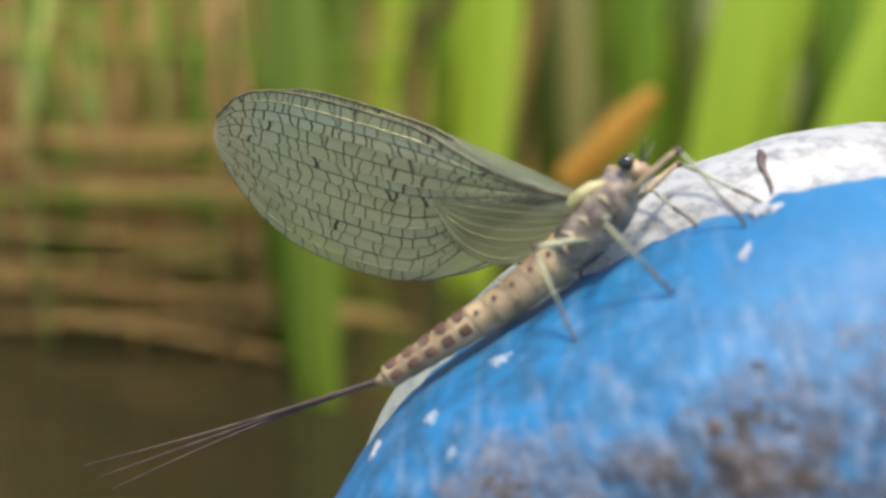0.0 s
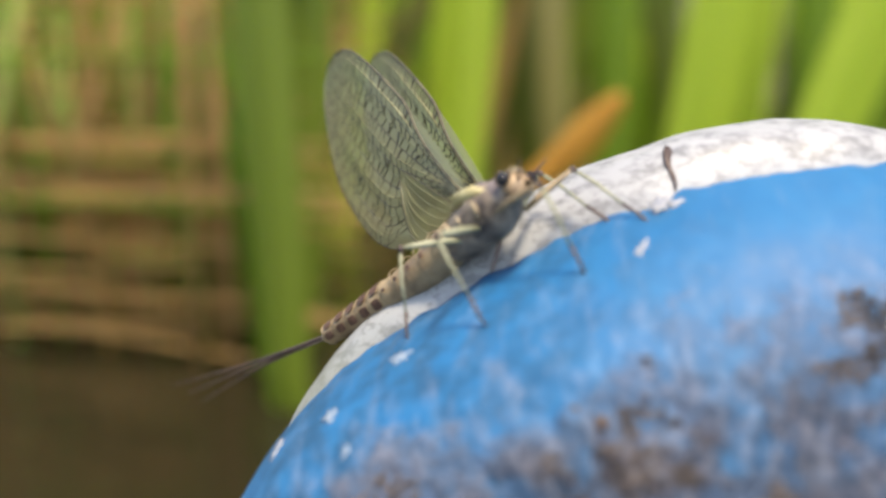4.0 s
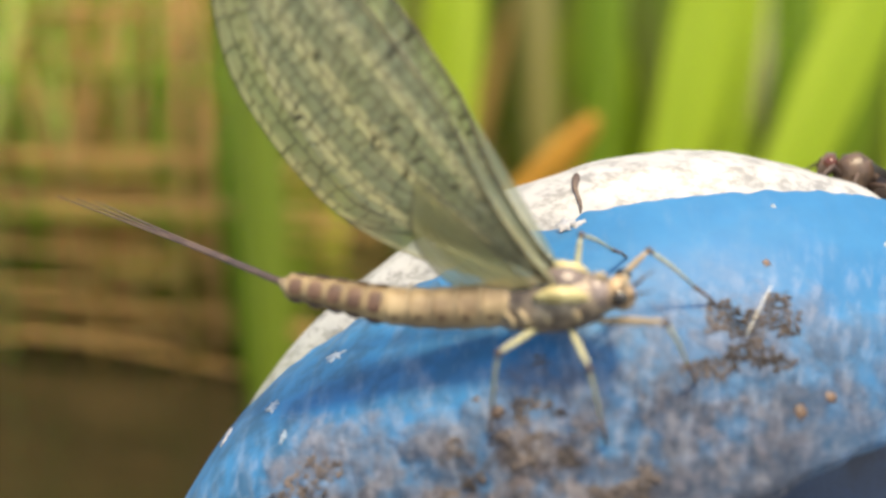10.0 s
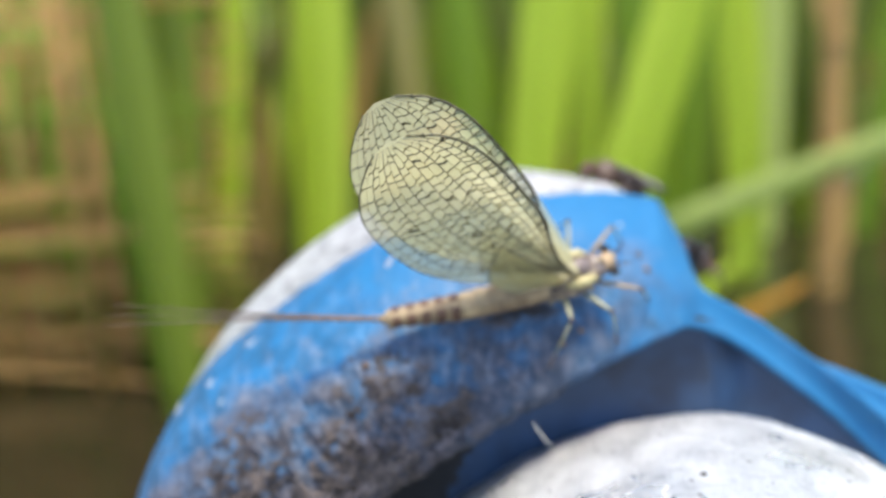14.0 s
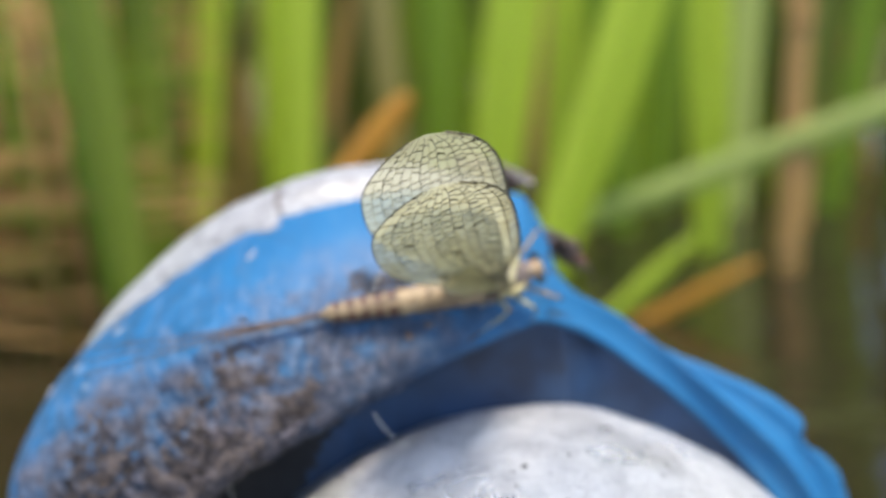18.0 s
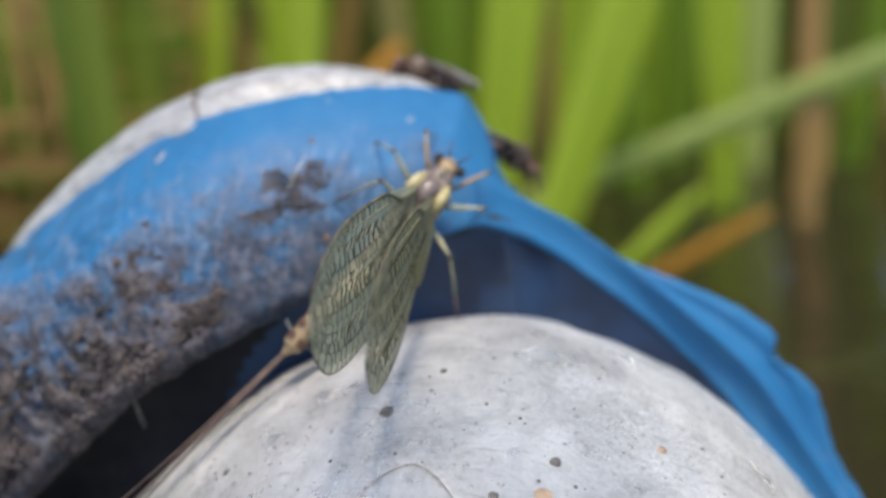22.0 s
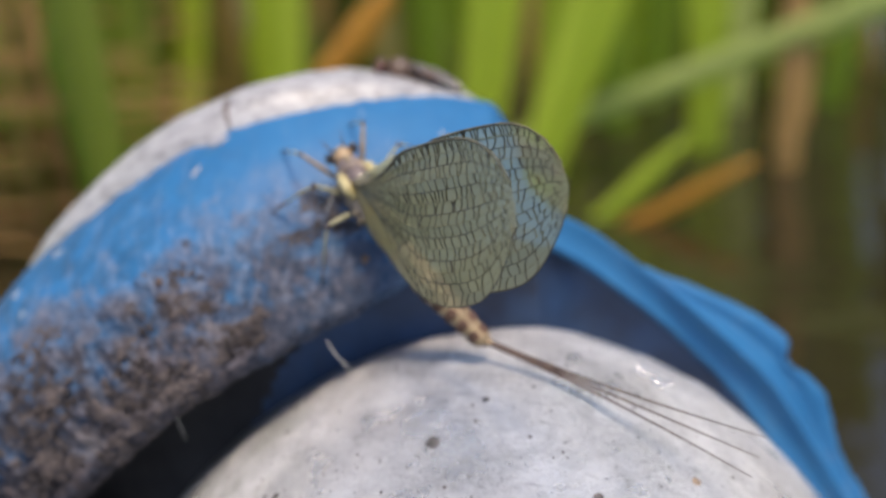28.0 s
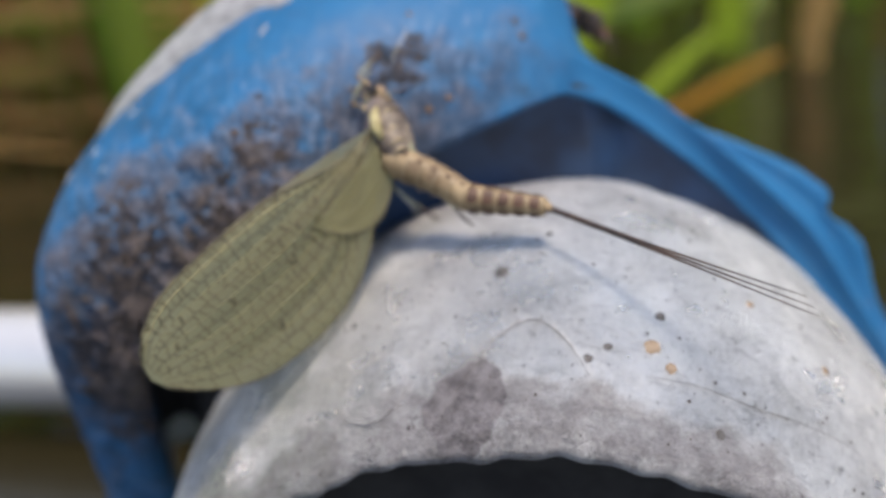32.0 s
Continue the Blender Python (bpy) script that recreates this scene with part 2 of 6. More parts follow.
def zinc():
    m = Mat("galvanised_metal", 0.42, 0.75)
    u, v = m.uv(0), m.uv(1)
    base = m.mix(m.ramp(m.noise(130, 8, 0.65, dist=0.4), (0.36, 0.0), (0.62, 1.0)), (0.40, 0.40, 0.395), (0.87, 0.865, 0.85))
    grain = m.ramp(m.noise(2600, 6, 0.75, stretch=(1, 0.6, 1)), (0.35, 0.0), (0.62, 1.0))
    base = m.mix(m.math("MULTIPLY", grain, 0.5), base, (0.86, 0.855, 0.84))
    spot = m.ramp(m.noise(1300, 5, 0.75), (0.60, 0.0), (0.70, 1.0))
    base = m.mix(m.math("MULTIPLY", spot, 0.75), base, (0.14, 0.132, 0.128))
    scratch = m.ramp(m.noise(900, 5, 0.7, stretch=(0.35, 2.2, 1)), (0.57, 0.0), (0.66, 1.0))
    base = m.mix(m.math("MULTIPLY", scratch, 0.35), base, (0.24, 0.235, 0.23))
    blot = m.ramp(m.noise(260, 7, 0.7, dist=0.6), (0.54, 0.0), (0.62, 1.0))
    base = m.mix(m.math("MULTIPLY", blot, 0.3), base, (0.30, 0.31, 0.30))
    # tarnish towards the front lip and a dark patch beside the tongue
    ragged = m.math("SUBTRACT", m.noise(150, 6, 0.65), 0.5)
    lip = m.ramp(m.math("ADD", v, m.math("MULTIPLY", ragged, 0.22)), (0.075, 1.0), (0.105, 0.9), (0.132, 0.0))
    du = m.math("DIVIDE", m.math("SUBTRACT", u, 0.365), 0.04)
    dv = m.math("DIVIDE", m.math("SUBTRACT", v, 0.10), 0.06)
    far = m.math("ADD", m.math("ADD", m.math("MULTIPLY", du, du), m.math("MULTIPLY", dv, dv)), m.math("MULTIPLY", ragged, 3.0))
    lip = m.math("MULTIPLY", lip, m.ramp(m.noise(330, 7, 0.7), (0.36, 0.55), (0.52, 1.0)))
    lip = m.math("MAXIMUM", m.math("MULTIPLY", lip, 0.75), m.ramp(far, (0.7, 0.95), (1.0, 0.0)))
    base = m.mix(lip, base, m.mix(m.ramp(m.noise(700, 6, 0.7), (0.40, 0.0), (0.60, 1.0)), (0.10, 0.088, 0.093), (0.25, 0.232, 0.24)))
    # olive tint on the left flank paints in the shade through the wing
    olive_shade = m.math("MULTIPLY", m.ramp(u, (0.12, 0.6), (0.30, 0.0)), m.ramp(m.noise(180, 6, 0.65), (0.4, 0.0), (0.6, 1.0)))
    base = m.mix(olive_shade, base, (0.16, 0.19, 0.13))
    m.set("Base Color", base)
    m.set("Roughness", m.math("ADD", m.ramp(m.noise(160, 7, 0.65), (0.38, 0.24), (0.62, 0.50)), m.math("MULTIPLY", lip, 0.25)))
    m.set("Metallic", m.math("SUBTRACT", 0.72, m.math("MULTIPLY", lip, 0.62)))
    m.bump(m.math("ADD", m.math("ADD", m.math("MULTIPLY", m.noise(220, 3), 0.9), m.noise(800, 6, 0.65)), m.math("MULTIPLY", m.noise(3200, 5, 0.75), 1.1)), 0.85, 0.00036)
    return m.mat


def plain(name, a, b, scale, rough=0.6, metal=0.0, bump=0.3, dist=0.0002, stretch=None):
    m = Mat(name, rough, metal)
    m.set("Base Color", m.mix(m.ramp(m.noise(scale, 5, 0.6, stretch=stretch), (0.35, 0.0), (0.65, 1.0)), a, b))
    m.bump(m.noise(scale * 4, 4, stretch=stretch), bump, dist)
    return m.mat


def leaf_mat(name, dark, light, glow=0.45):
    m = Mat(name, 0.5)
    grain = m.noise(9, 3, stretch=(14, 14, 0.6))
    col = m.mix(grain, dark, light)
    col = m.mix(m.math("MULTIPLY", m.random(), 0.35), col, light)
    m.set("Base Color", col)
    trans = m.nt.nodes.new("ShaderNodeBsdfTranslucent")
    m.link(m.mix(0.3, col, (min(1, light[0] * 1.5), min(1, light[1] * 1.5), light[2])), trans.inputs[0])
    add = m.nt.nodes.new("ShaderNodeMixShader")
    add.inputs[0].default_value = glow
    m.link(m.bsdf.outputs[0], add.inputs[1])
    m.link(trans.outputs[0], add.inputs[2])
    m.link(add.outputs[0], m.nt.nodes["Material Output"].inputs[0])
    return m.mat


def water_mat():
    m = Mat("pond_water", 0.08)
    m.set("Base Color", m.mix(m.noise(3, 3), (0.012, 0.010, 0.005), (0.030, 0.025, 0.011)))
    m.bump(m.noise(14, 3, stretch=(0.5, 1.4, 1)), 0.25, 0.01)
    return m.mat


def wing_mat():
    m = Mat("wing_membrane", 0.35)
    m.set("Base Color", m.mix(m.noise(260, 4), (0.24, 0.225, 0.13), (0.36, 0.34, 0.20)))
    trans = m.nt.nodes.new("ShaderNodeBsdfTranslucent")
    trans.inputs[0].default_value = (0.80, 0.77, 0.48, 1)
    clear = m.nt.nodes.new("ShaderNodeBsdfTransparent")
    clear.inputs[0].default_value = (0.97, 0.96, 0.90, 1)
    a = m.nt.nodes.new("ShaderNodeMixShader")
    a.inputs[0].default_value = 0.62
    m.link(m.bsdf.outputs[0], a.inputs[1])
    m.link(trans.outputs[0], a.inputs[2])
    b = m.nt.nodes.new("ShaderNodeMixShader")
    b.inputs[0].default_value = 0.35
    m.link(a.outputs[0], b.inputs[1])
    m.link(clear.outputs[0], b.inputs[2])
    m.link(b.outputs[0], m.nt.nodes["Material Output"].inputs[0])
    return m.mat


BLUE, WHITE, ZINC, WATER, WING = blue_plastic(), white_paint(), zinc(), water_mat(), wing_mat()
MOSS = leaf_mat("reed_moss_green", (0.10, 0.145, 0.009), (0.19, 0.26, 0.016), 0.45)
GREEN = leaf_mat("reed_green", (0.12, 0.21, 0.014), (0.23, 0.36, 0.022), 0.5)
DEEP = leaf_mat("reed_deep_green", (0.075, 0.105, 0.014), (0.15, 0.19, 0.024), 0.4)
LIME = leaf_mat("reed_lime", (0.37, 0.52, 0.028), (0.56, 0.70, 0.065), 0.55)
PALE = leaf_mat("reed_pale", (0.34, 0.44, 0.10), (0.56, 0.64, 0.20), 0.5)
STRAW = leaf_mat("dry_reed", (0.31, 0.18, 0.055), (0.52, 0.33, 0.11), 0.35)
OLIVE = leaf_mat("withered_olive", (0.19, 0.175, 0.05), (0.33, 0.29, 0.09), 0.4)
RUST = leaf_mat("rusty_leaf", (0.42, 0.17, 0.015), (0.66, 0.33, 0.04), 0.4)
MUD = plain("bank_soil", (0.07, 0.075, 0.022), (0.14, 0.14, 0.045), 30, 0.95, dist=0.01)
# black for the shade painted into the hollows of hood and dome
DARK = plain("shade_black", (0.010, 0.010, 0.012), (0.028, 0.027, 0.028), 300, 0.8)
STEEL = plain("bright_tube", (0.68, 0.67, 0.65), (0.85, 0.84, 0.82), 60, 0.36, 0.55, 0.1)
SOIL = plain("dried_dirt", (0.019, 0.015, 0.014), (0.16, 0.132, 0.124), 520, 0.95, bump=0.6)
HAIR = plain("pale_fibre", (0.5, 0.48, 0.42), (0.7, 0.68, 0.6), 800, 0.5)
CUTICLE = plain("cream_cuticle", (0.16, 0.105, 0.056), (0.38, 0.28, 0.155), 420, 0.5)
BROWN = plain("brown_cuticle", (0.045, 0.028, 0.02), (0.15, 0.09, 0.055), 900, 0.38)
YELLOW = plain("yellow_cuticle", (0.28, 0.23, 0.09), (0.46, 0.40, 0.20), 900, 0.4)
# the hood's blue, darkened to paint in the shade beneath it
LINING = plain("shaded_lining", (0.010, 0.022, 0.050), (0.019, 0.056, 0.13), 160, 0.55)
TAIL = plain("tail_brown", (0.05, 0.03, 0.025), (0.11, 0.07, 0.05), 900, 0.5)
EYE = plain("eye_black", (0.01, 0.008, 0.008), (0.025, 0.02, 0.018), 500, 0.15)
LEG = plain("pale_leg", (0.20, 0.20, 0.115), (0.38, 0.37, 0.24), 700, 0.45)
COSTA = plain("wing_edge_olive", (0.20, 0.18, 0.08), (0.36, 0.33, 0.17), 900, 0.5)
MOTTLE = plain("mottled_thorax", (0.05, 0.036, 0.028), (0.32, 0.25, 0.18), 620, 0.5)
GREY_WING = plain("smoky_wing", (0.10, 0.09, 0.08), (0.2, 0.18, 0.16), 500, 0.3)
VEIN = plain("vein_brown", (0.05, 0.041, 0.022), (0.15, 0.13, 0.068), 900, 0.5)


# ---- building helpers ----
def mesh_from(name, verts, faces, mat, uvs=None, smooth=True):
    """A mesh from plan units, with an optional uv for each vertex."""
    me = bpy.data.meshes.new(name)
    me.from_pydata([(x * U, y * U, z * U) for x, y, z in verts], [], faces)
    me.materials.append(mat)
    if uvs is not None:
        layer = me.uv_layers.new(name="UVMap")
        for lo in me.loops:
            layer.data[lo.index].uv = uvs[lo.vertex_index]
    me.polygons.foreach_set("use_smooth", [smooth] * len(me.polygons))
    me.update()
    return me


def piece(name, me, parent=None, label="", m=None):
    ob = new(name, me)
    if parent:
        ob.parent = parent
    if m is not None:
        ob.matrix_basis = m
    if label:
        tagged(ob, label)
    return ob


def spline(points, s):
    """A point at s (0 to count - 1) of a smooth curve through the control points."""
    n = len(points)
    s = min(max(s, 0.0), n - 1.0)
    i = min(int(s), n - 2)
    f = s - i
    a, b, c, d = (np.array(points[k], float) for k in (max(i - 1, 0), i, i + 1, min(i + 2, n - 1)))
    return 0.5 * (2 * b + (c - a) * f + (2 * a - 5 * b + 4 * c - d) * f * f + (3 * b - a - 3 * c + d) * f**3)


def unit(v):
    return v / max(1e-9, np.linalg.norm(v))


def sheet(name, grid, mat, uv=None, closed=False, smooth=True):
    """A surface from rows of points."""
    rows, cols = len(grid), len(grid[0])
    verts = [tuple(p) for r in grid for p in r]
    faces = []
    for i in range(rows - 1):
        for j in range(cols - (0 if closed else 1)):
            k = (j + 1) % cols
            faces.append((i * cols + j, i * cols + k, (i + 1) * cols + k, (i + 1) * cols + j))
    return mesh_from(name, verts, faces, mat, uv, smooth)


def tube(name, points, radii, mat, sides=8, caps=True, flat=1.0):
    """A tube of changing radius along points."""
    pts = [np.array(p, float) for p in points]
    ref = np.array([0.3, 0.2, 0.93])
    verts, faces = [], []
    for i, p in enumerate(pts):
        t = unit(pts[min(i + 1, len(pts) - 1)] - pts[max(i - 1, 0)])
        a = unit(np.cross(t, ref))
        b = np.cross(t, a)
        for k in range(sides):
            w = 2 * math.pi * k / sides
            verts.append(tuple(p + radii[i] * (math.cos(w) * a + flat * math.sin(w) * b)))
    for i in range(len(pts) - 1):
        for k in range(sides):
            n = (k + 1) % sides
            faces.append((i * sides + k, i * sides + n, (i + 1) * sides + n, (i + 1) * sides + k))
    if caps:
        faces.append(tuple(range(sides))[::-1])
        faces.append(tuple((len(pts) - 1) * sides + k for k in range(sides)))
    return mesh_from(name, verts, faces, mat)


def wobble(p, scale, seed=0.0):
    return noise.noise(Vector((p[0] * scale + seed, p[1] * scale, p[2] * scale)))


# ---- water, bank and sky ----
def ground():
    g = []
    for y in (-60, -10, -2, 0, 0.3, 0.6, 0.9, 1.3, 2, 5, 20, 100, 400):
        g.append([(x / U, y / U, -10.0) for x in (-400, -40, -6, -2, -1, 0, 1, 2, 6, 40, 400)])
    tagged(piece("water", sheet("water", g, WATER)), "dark brown pond water among the reeds", "water", kind="structure")
    g = []
    for i, y in enumerate((0.75, 0.9, 1.2, 1.7, 3.0, 8, 40, 400)):
        z = (-0.11, -0.07, -0.02, 0.05, 0.25, 0.6, 1.2, 3.0)[i]
        g.append([(x / U, (y + 0.06 * math.sin(x * 3.1)) / U, z / U + 2 * math.sin(x * 1.7 + i)) for x in np.linspace(-60, 60, 121)])
    tagged(piece("ground", sheet("ground", g, MUD)), "overgrown muddy bank behind the pond", "ground", kind="structure")


def blade_line(base, tip, bend):
    base, tip = np.array(base, float), np.array(tip, float)
    side = unit(np.cross(tip - base, (0, 1, 0.1)))
    face = unit(np.cross(side, tip - base))
    return side, face, lambda f: base + (tip - base) * f + side * bend * math.sin(f * 1.6) * f + face * 0.4 * bend * f * f


def blade(name, base, tip, width, mat, bend=0.0, rows=14, fold=0.18):
    """A long tapering leaf from base to tip, folded along its middle."""
    side, face, line = blade_line(base, tip, bend)
    g = []
    for i in range(rows):
        f = i / (rows - 1)
        c = line(f)
        w = 0.5 * width * (0.75 + 0.5 * f - 1.2 * max(0, f - 0.55) ** 1.3 * 2.0 if f < 0.98 else 0.05)
        w = max(w, 0.03)
        g.append([c - side * w, c - side * w * 0.5 - face * width * fold * 0.6, c - face * width * fold, c + side * w * 0.5 - face * width * fold * 0.6, c + side * w])
    return sheet(name, g, mat)


def reed(base, tip, width, mat, bend, label, name="reed_leaf", group="reeds in the pond"):
    """A leaf blade with a raised rib along its fold."""
    root = tagged(new(name), label, "leaf" if name == "dead_leaf" else "reed", group)
    piece("blade", blade("blade", base, tip, width, mat, bend, 20), root)
    _, face, line = blade_line(base, tip, bend)
    rib = [line(f) - face * width * 0.17 for f in np.linspace(0, 0.97, 14)]
    piece("midrib", tube("midrib", rib, [width * 0.07 * (1 - 0.8 * k / 13) for k in range(14)], mat, 6), root)
    return root


def reeds():
    # base x, y, tip x, tip z, width, kind, for the leaves that stand clear of the rest
    plan = [
        (-19.6, 40, -21.6, 6, 1.5, GREEN), (-16.3, 38, -15.8, 8, 2.1, GREEN), (-11.1, 40, -9.0, 10, 2.3, LIME),
        (-22.6, 55, -19.4, 8, 0.9, STRAW), (-11.6, 55, -5.4, 8, 1.4, GREEN), (-2.4, 40, 1.6, 9, 2.1, LIME),
        (0.3, 36, 8.0, 8, 1.9, LIME), (-0.3, 50, 2.4, 10, 1.3, LIME), (5.2, 52, 7.8, 11, 1.9, GREEN),
        (7.4, 42, 8.2, 7, 1.6, LIME), (9.0, 50, 10.8, 9, 1.5, PALE), (13.7, 50, 17.6, 9, 1.3, GREEN),
        (-25.5, 44, -26.5, 9, 2.0, GREEN), (-11.0, 25.5, -11.8, 9, 1.5, GREEN), (-13.8, 32, -12.6, 8, 1.5, GREEN), (-16.4, 33, -17.6, 7, 1.2, GREEN), (-21.5, 33, -22.5, 6, 0.9, GREEN), (-5.6, 47, -4.2, 12, 1.6, GREEN), (3.6, 46, 3.2, 12, 1.5, GREEN), (19.0, 46, 21.0, 10, 1.8, LIME),
    ]
    for bx, y, tx, tz, w, mat in plan:
        mat = MOSS if mat is GREEN and bx < -10 else mat
        reed((bx, y, -10.5), (tx, y + 1.0, tz), w * 1.15, mat, 0.6, {GREEN: "fresh green upright reed leaf in the water", MOSS: "dark mossy green upright reed leaf in the water", LIME: "bright yellow-green upright reed leaf", PALE: "pale lime reed leaf leaning over", STRAW: "dry brown reed stem"}[mat])
    reed((-0.6, 39, -8.8), (22, 38, -0.2), 1.15, PALE, -0.5, "pale green reed leaf lying across the others")
    reed((-4.4, 27, -3.7), (-1.75, 27.2, -1.6), 0.95, RUST, 0.4, "rust-orange dead leaf caught among the reeds", "dead_leaf", "")
    reed((3.0, 32.5, -10.3), (6.7, 33, -7.5), 0.7, LIME, 0.3, "short lime reed leaf bent over the water")
    reed((3.9, 32, -10.3), (8.8, 32, -8.3), 0.6, RUST, 0.4, "rust-brown leaf lying on the water", "dead_leaf", "")
    root = tagged(new("reed_stalk"), "thick dry brown reed stalk rising from the water", "reed", "reeds in the pond")
    line = [(10.3, 39, -10.6), (10.5, 39, -5), (10.9, 39.3, 2), (11.5, 40, 10)]
    piece("stalk", tube("stalk", [spline(line, 3 * k / 20) for k in range(21)], [0.60 - 0.006 * k for k in range(21)], STRAW, 12), root)
    for k in (0.4, 1.1, 1.7, 2.3):
        c = spline(line, k)
        piece("node", tube("node", [c - np.array([0, 0, 0.12]), c, c + np.array([0, 0, 0.12])], [0.6, 0.68, 0.6], STRAW, 12), root)
    for k, d in ((0.5, 0.5), (1.8, -0.5)):
        c = spline(line, k)
        piece("sheath", blade("sheath", c + np.array([d, -0.3, 0]), c + np.array([d * 1.6, -0.4, 5.0]), 0.7, STRAW, 0.3), root)
    # the crowd behind
    rng = random.Random(5)
    for mat, count, label in ((DEEP, 210, "dense dark green reed leaves further back"), (GREEN, 90, "green reed leaves further back"), (LIME, 70, "yellow-green reed leaves further back"), (OLIVE, 190, "withered olive reed leaves further back"), (STRAW, 200, "dry brown reed stems further back")):
        verts, faces = [], []
        for _ in range(count):
            y = rng.uniform(50, 135) if mat not in (STRAW, OLIVE) else rng.uniform(46, 84)
            x = rng.uniform(-1.15, 0.60) * (y + 10)
            if mat in (STRAW, OLIVE):
                x = rng.uniform(-1.1, -0.42) * (y + 10) if rng.random() < 0.88 else x
            if mat is LIME and x < -0.55 * (y + 10):
                x = rng.uniform(-0.55, 0.60) * (y + 10)
            lean = rng.gauss(0.5, 3.5)
            me = blade("t", (x, y, -10.5), (x + lean, y + rng.uniform(-2, 4), rng.uniform(6, 45) if mat not in (STRAW, OLIVE) else rng.uniform(-4, 16)), rng.uniform(0.9, 2.6) if mat is not STRAW else rng.uniform(0.5, 1.3), mat, bend=rng.uniform(-2, 2), rows=8)
            k = len(verts)
            verts += [tuple(v.co / U) for v in me.vertices]
            faces += [tuple(i + k for i in p.vertices) for p in me.polygons]
            bpy.data.meshes.remove(me)
        tagged(piece("reed_bed", mesh_from("reed_bed", verts, faces, mat)), label, "reeds", kind="stuff")
    # dry stems: upright ones, and broken ones that lie level across them in tiers
    root = tagged(new("dry_reed_clump"), "lattice of standing and broken dry brown reed stems", "dry reeds")
    for tier in range(15):
        for _ in range(16 if tier < 6 else 9 if tier < 9 else 5):
            y, z = rng.uniform(28, 46), -9.4 + 1.15 * tier + rng.gauss(0, 0.40)
            x0, x1 = -0.95 * y + rng.uniform(-2, 5), -0.36 * y + rng.uniform(-5, 1.5)
            line = [(x0, y, z + rng.gauss(0, 0.25)), (x0 * 0.6 + x1 * 0.4, y + rng.gauss(0, 0.8), z), (x1, y, z + rng.gauss(0, 0.35))]
            piece("broken_stem", tube("broken_stem", [spline(line, 2 * k / 8) for k in range(9)], [rng.uniform(0.06, 0.125)] * 8 + [0.05], STRAW if rng.random() < 0.82 else GREEN, 6), root)
    for _ in range(70):
        y, z = rng.uniform(27.5, 50), rng.uniform(-9.9, 6.0)
        x = rng.uniform(-0.95, -0.40) * (y + 2)
        piece("broken_stem", tube("broken_stem", [(x - rng.uniform(1, 5), y, z + rng.gauss(0, 0.6)), (x, y + rng.gauss(0, 1), z), (x + rng.uniform(1, 4), y, z + rng.gauss(0, 0.6))], [0.06, rng.uniform(0.07, 0.13), 0.05], STRAW if rng.random() < 0.75 else GREEN, 6), root)
    for _ in range(310):
        y = rng.uniform(28, 56)
        x = rng.uniform(-0.95, -0.42) * (y + 2)
        mat = STRAW if rng.random() < 0.40 else PALE if rng.random() < 0.3 else GREEN
        piece("stem", tube("stem", [(x, y, -10.5), (x + rng.gauss(0, 0.5), y, -3), (x + rng.gauss(0, 1.2), y, rng.uniform(0, 11))], [0.18, rng.uniform(0.12, 0.26), 0.07], mat, 6), root)
    # a few pale balls added low over the water for blurred bright spots
    for x, y, z in ((-16.2, 33, -8.6), (-6.6, 34, -8.4), (-20.5, 36, -8.0)):
        g = [[(x + 0.34 * math.sin(a) * math.cos(b), y + 0.34 * math.sin(a) * math.sin(b), z + 0.42 * math.cos(a)) for b in np.linspace(0, 2 * math.pi, 11)[:-1]] for a in np.linspace(0.05, math.pi - 0.05, 8)]
        piece("seed_head", sheet("seed_head", g, STRAW, closed=True), root)


ground()
reeds()

# ---- the blue arch over the metal dome ----
BACK = [(-2.15, 6.5, -7.4), (-1.97, 6.4, -5.6), (-2.04, 6.35, -3.95), (-1.71, 6.4, -3.05), (-1.22, 6.45, -2.32), (-0.6, 6.52, -1.82), (0.3, 6.64, -1.28), (1.1, 6.76, -0.92), (1.94, 7.05, -0.78), (2.72, 7.43, -0.76), (3.32, 7.85, -0.88), (3.75, 8.05, -1.21)]
BACK += [(4.02, 8.00, -1.95), (4.80, 8.00, -2.61), (5.76, 8.00, -3.11), (6.43, 8.00, -3.51), (6.89, 7.95, -4.00), (7.31, 7.85, -4.99), (7.96, 7.50, -6.18)]
FRONT = [(-1.15, 5.9, -7.4), (-1.15, 5.6, -6.1), (-0.85, 5.1, -4.9), (-0.65, 4.85, -4.3), (-0.25, 4.78, -3.85), (0.3, 4.8, -3.4), (1.0, 4.88, -2.84), (1.6, 5.1, -2.6), (2.1, 5.37, -2.4), (2.7, 5.75, -2.24), (3.2, 6.12, -2.125), (3.72, 6.60, -2.075)]
FRONT += [(4.06, 7.07, -2.145), (4.60, 7.50, -2.53), (5.42, 7.65, -3.32), (5.88, 7.70, -3.85), (6.24, 7.65, -4.26), (6.72, 7.50, -4.95), (7.44, 7.20, -6.07)]
BULGE = [(h,) for h in (0.33, 0.40, 0.48, 0.57, 0.60, 0.53, 0.41, 0.32, 0.28, 0.25, 0.22, 0.16, 0.10, 0.05, 0.03, 0.03, 0.03, 0.03, 0.03)]


def arch_frame(s):
    b, f = spline(BACK, s), spline(FRONT, s)
    t = spline(BACK, s + 0.05) + spline(FRONT, s + 0.05) - spline(BACK, s - 0.05) - spline(FRONT, s - 0.05)
    n = unit(np.cross(f - b, t))
    if n[2] - n[1] < 0:
        n = -n
    return b, f, n, float(spline(BULGE, s)[0])


def arch_point(s, v):
    b, f, n, h = arch_frame(s)
    return b + (f - b) * v + n * h * 4 * v * (1 - v), n


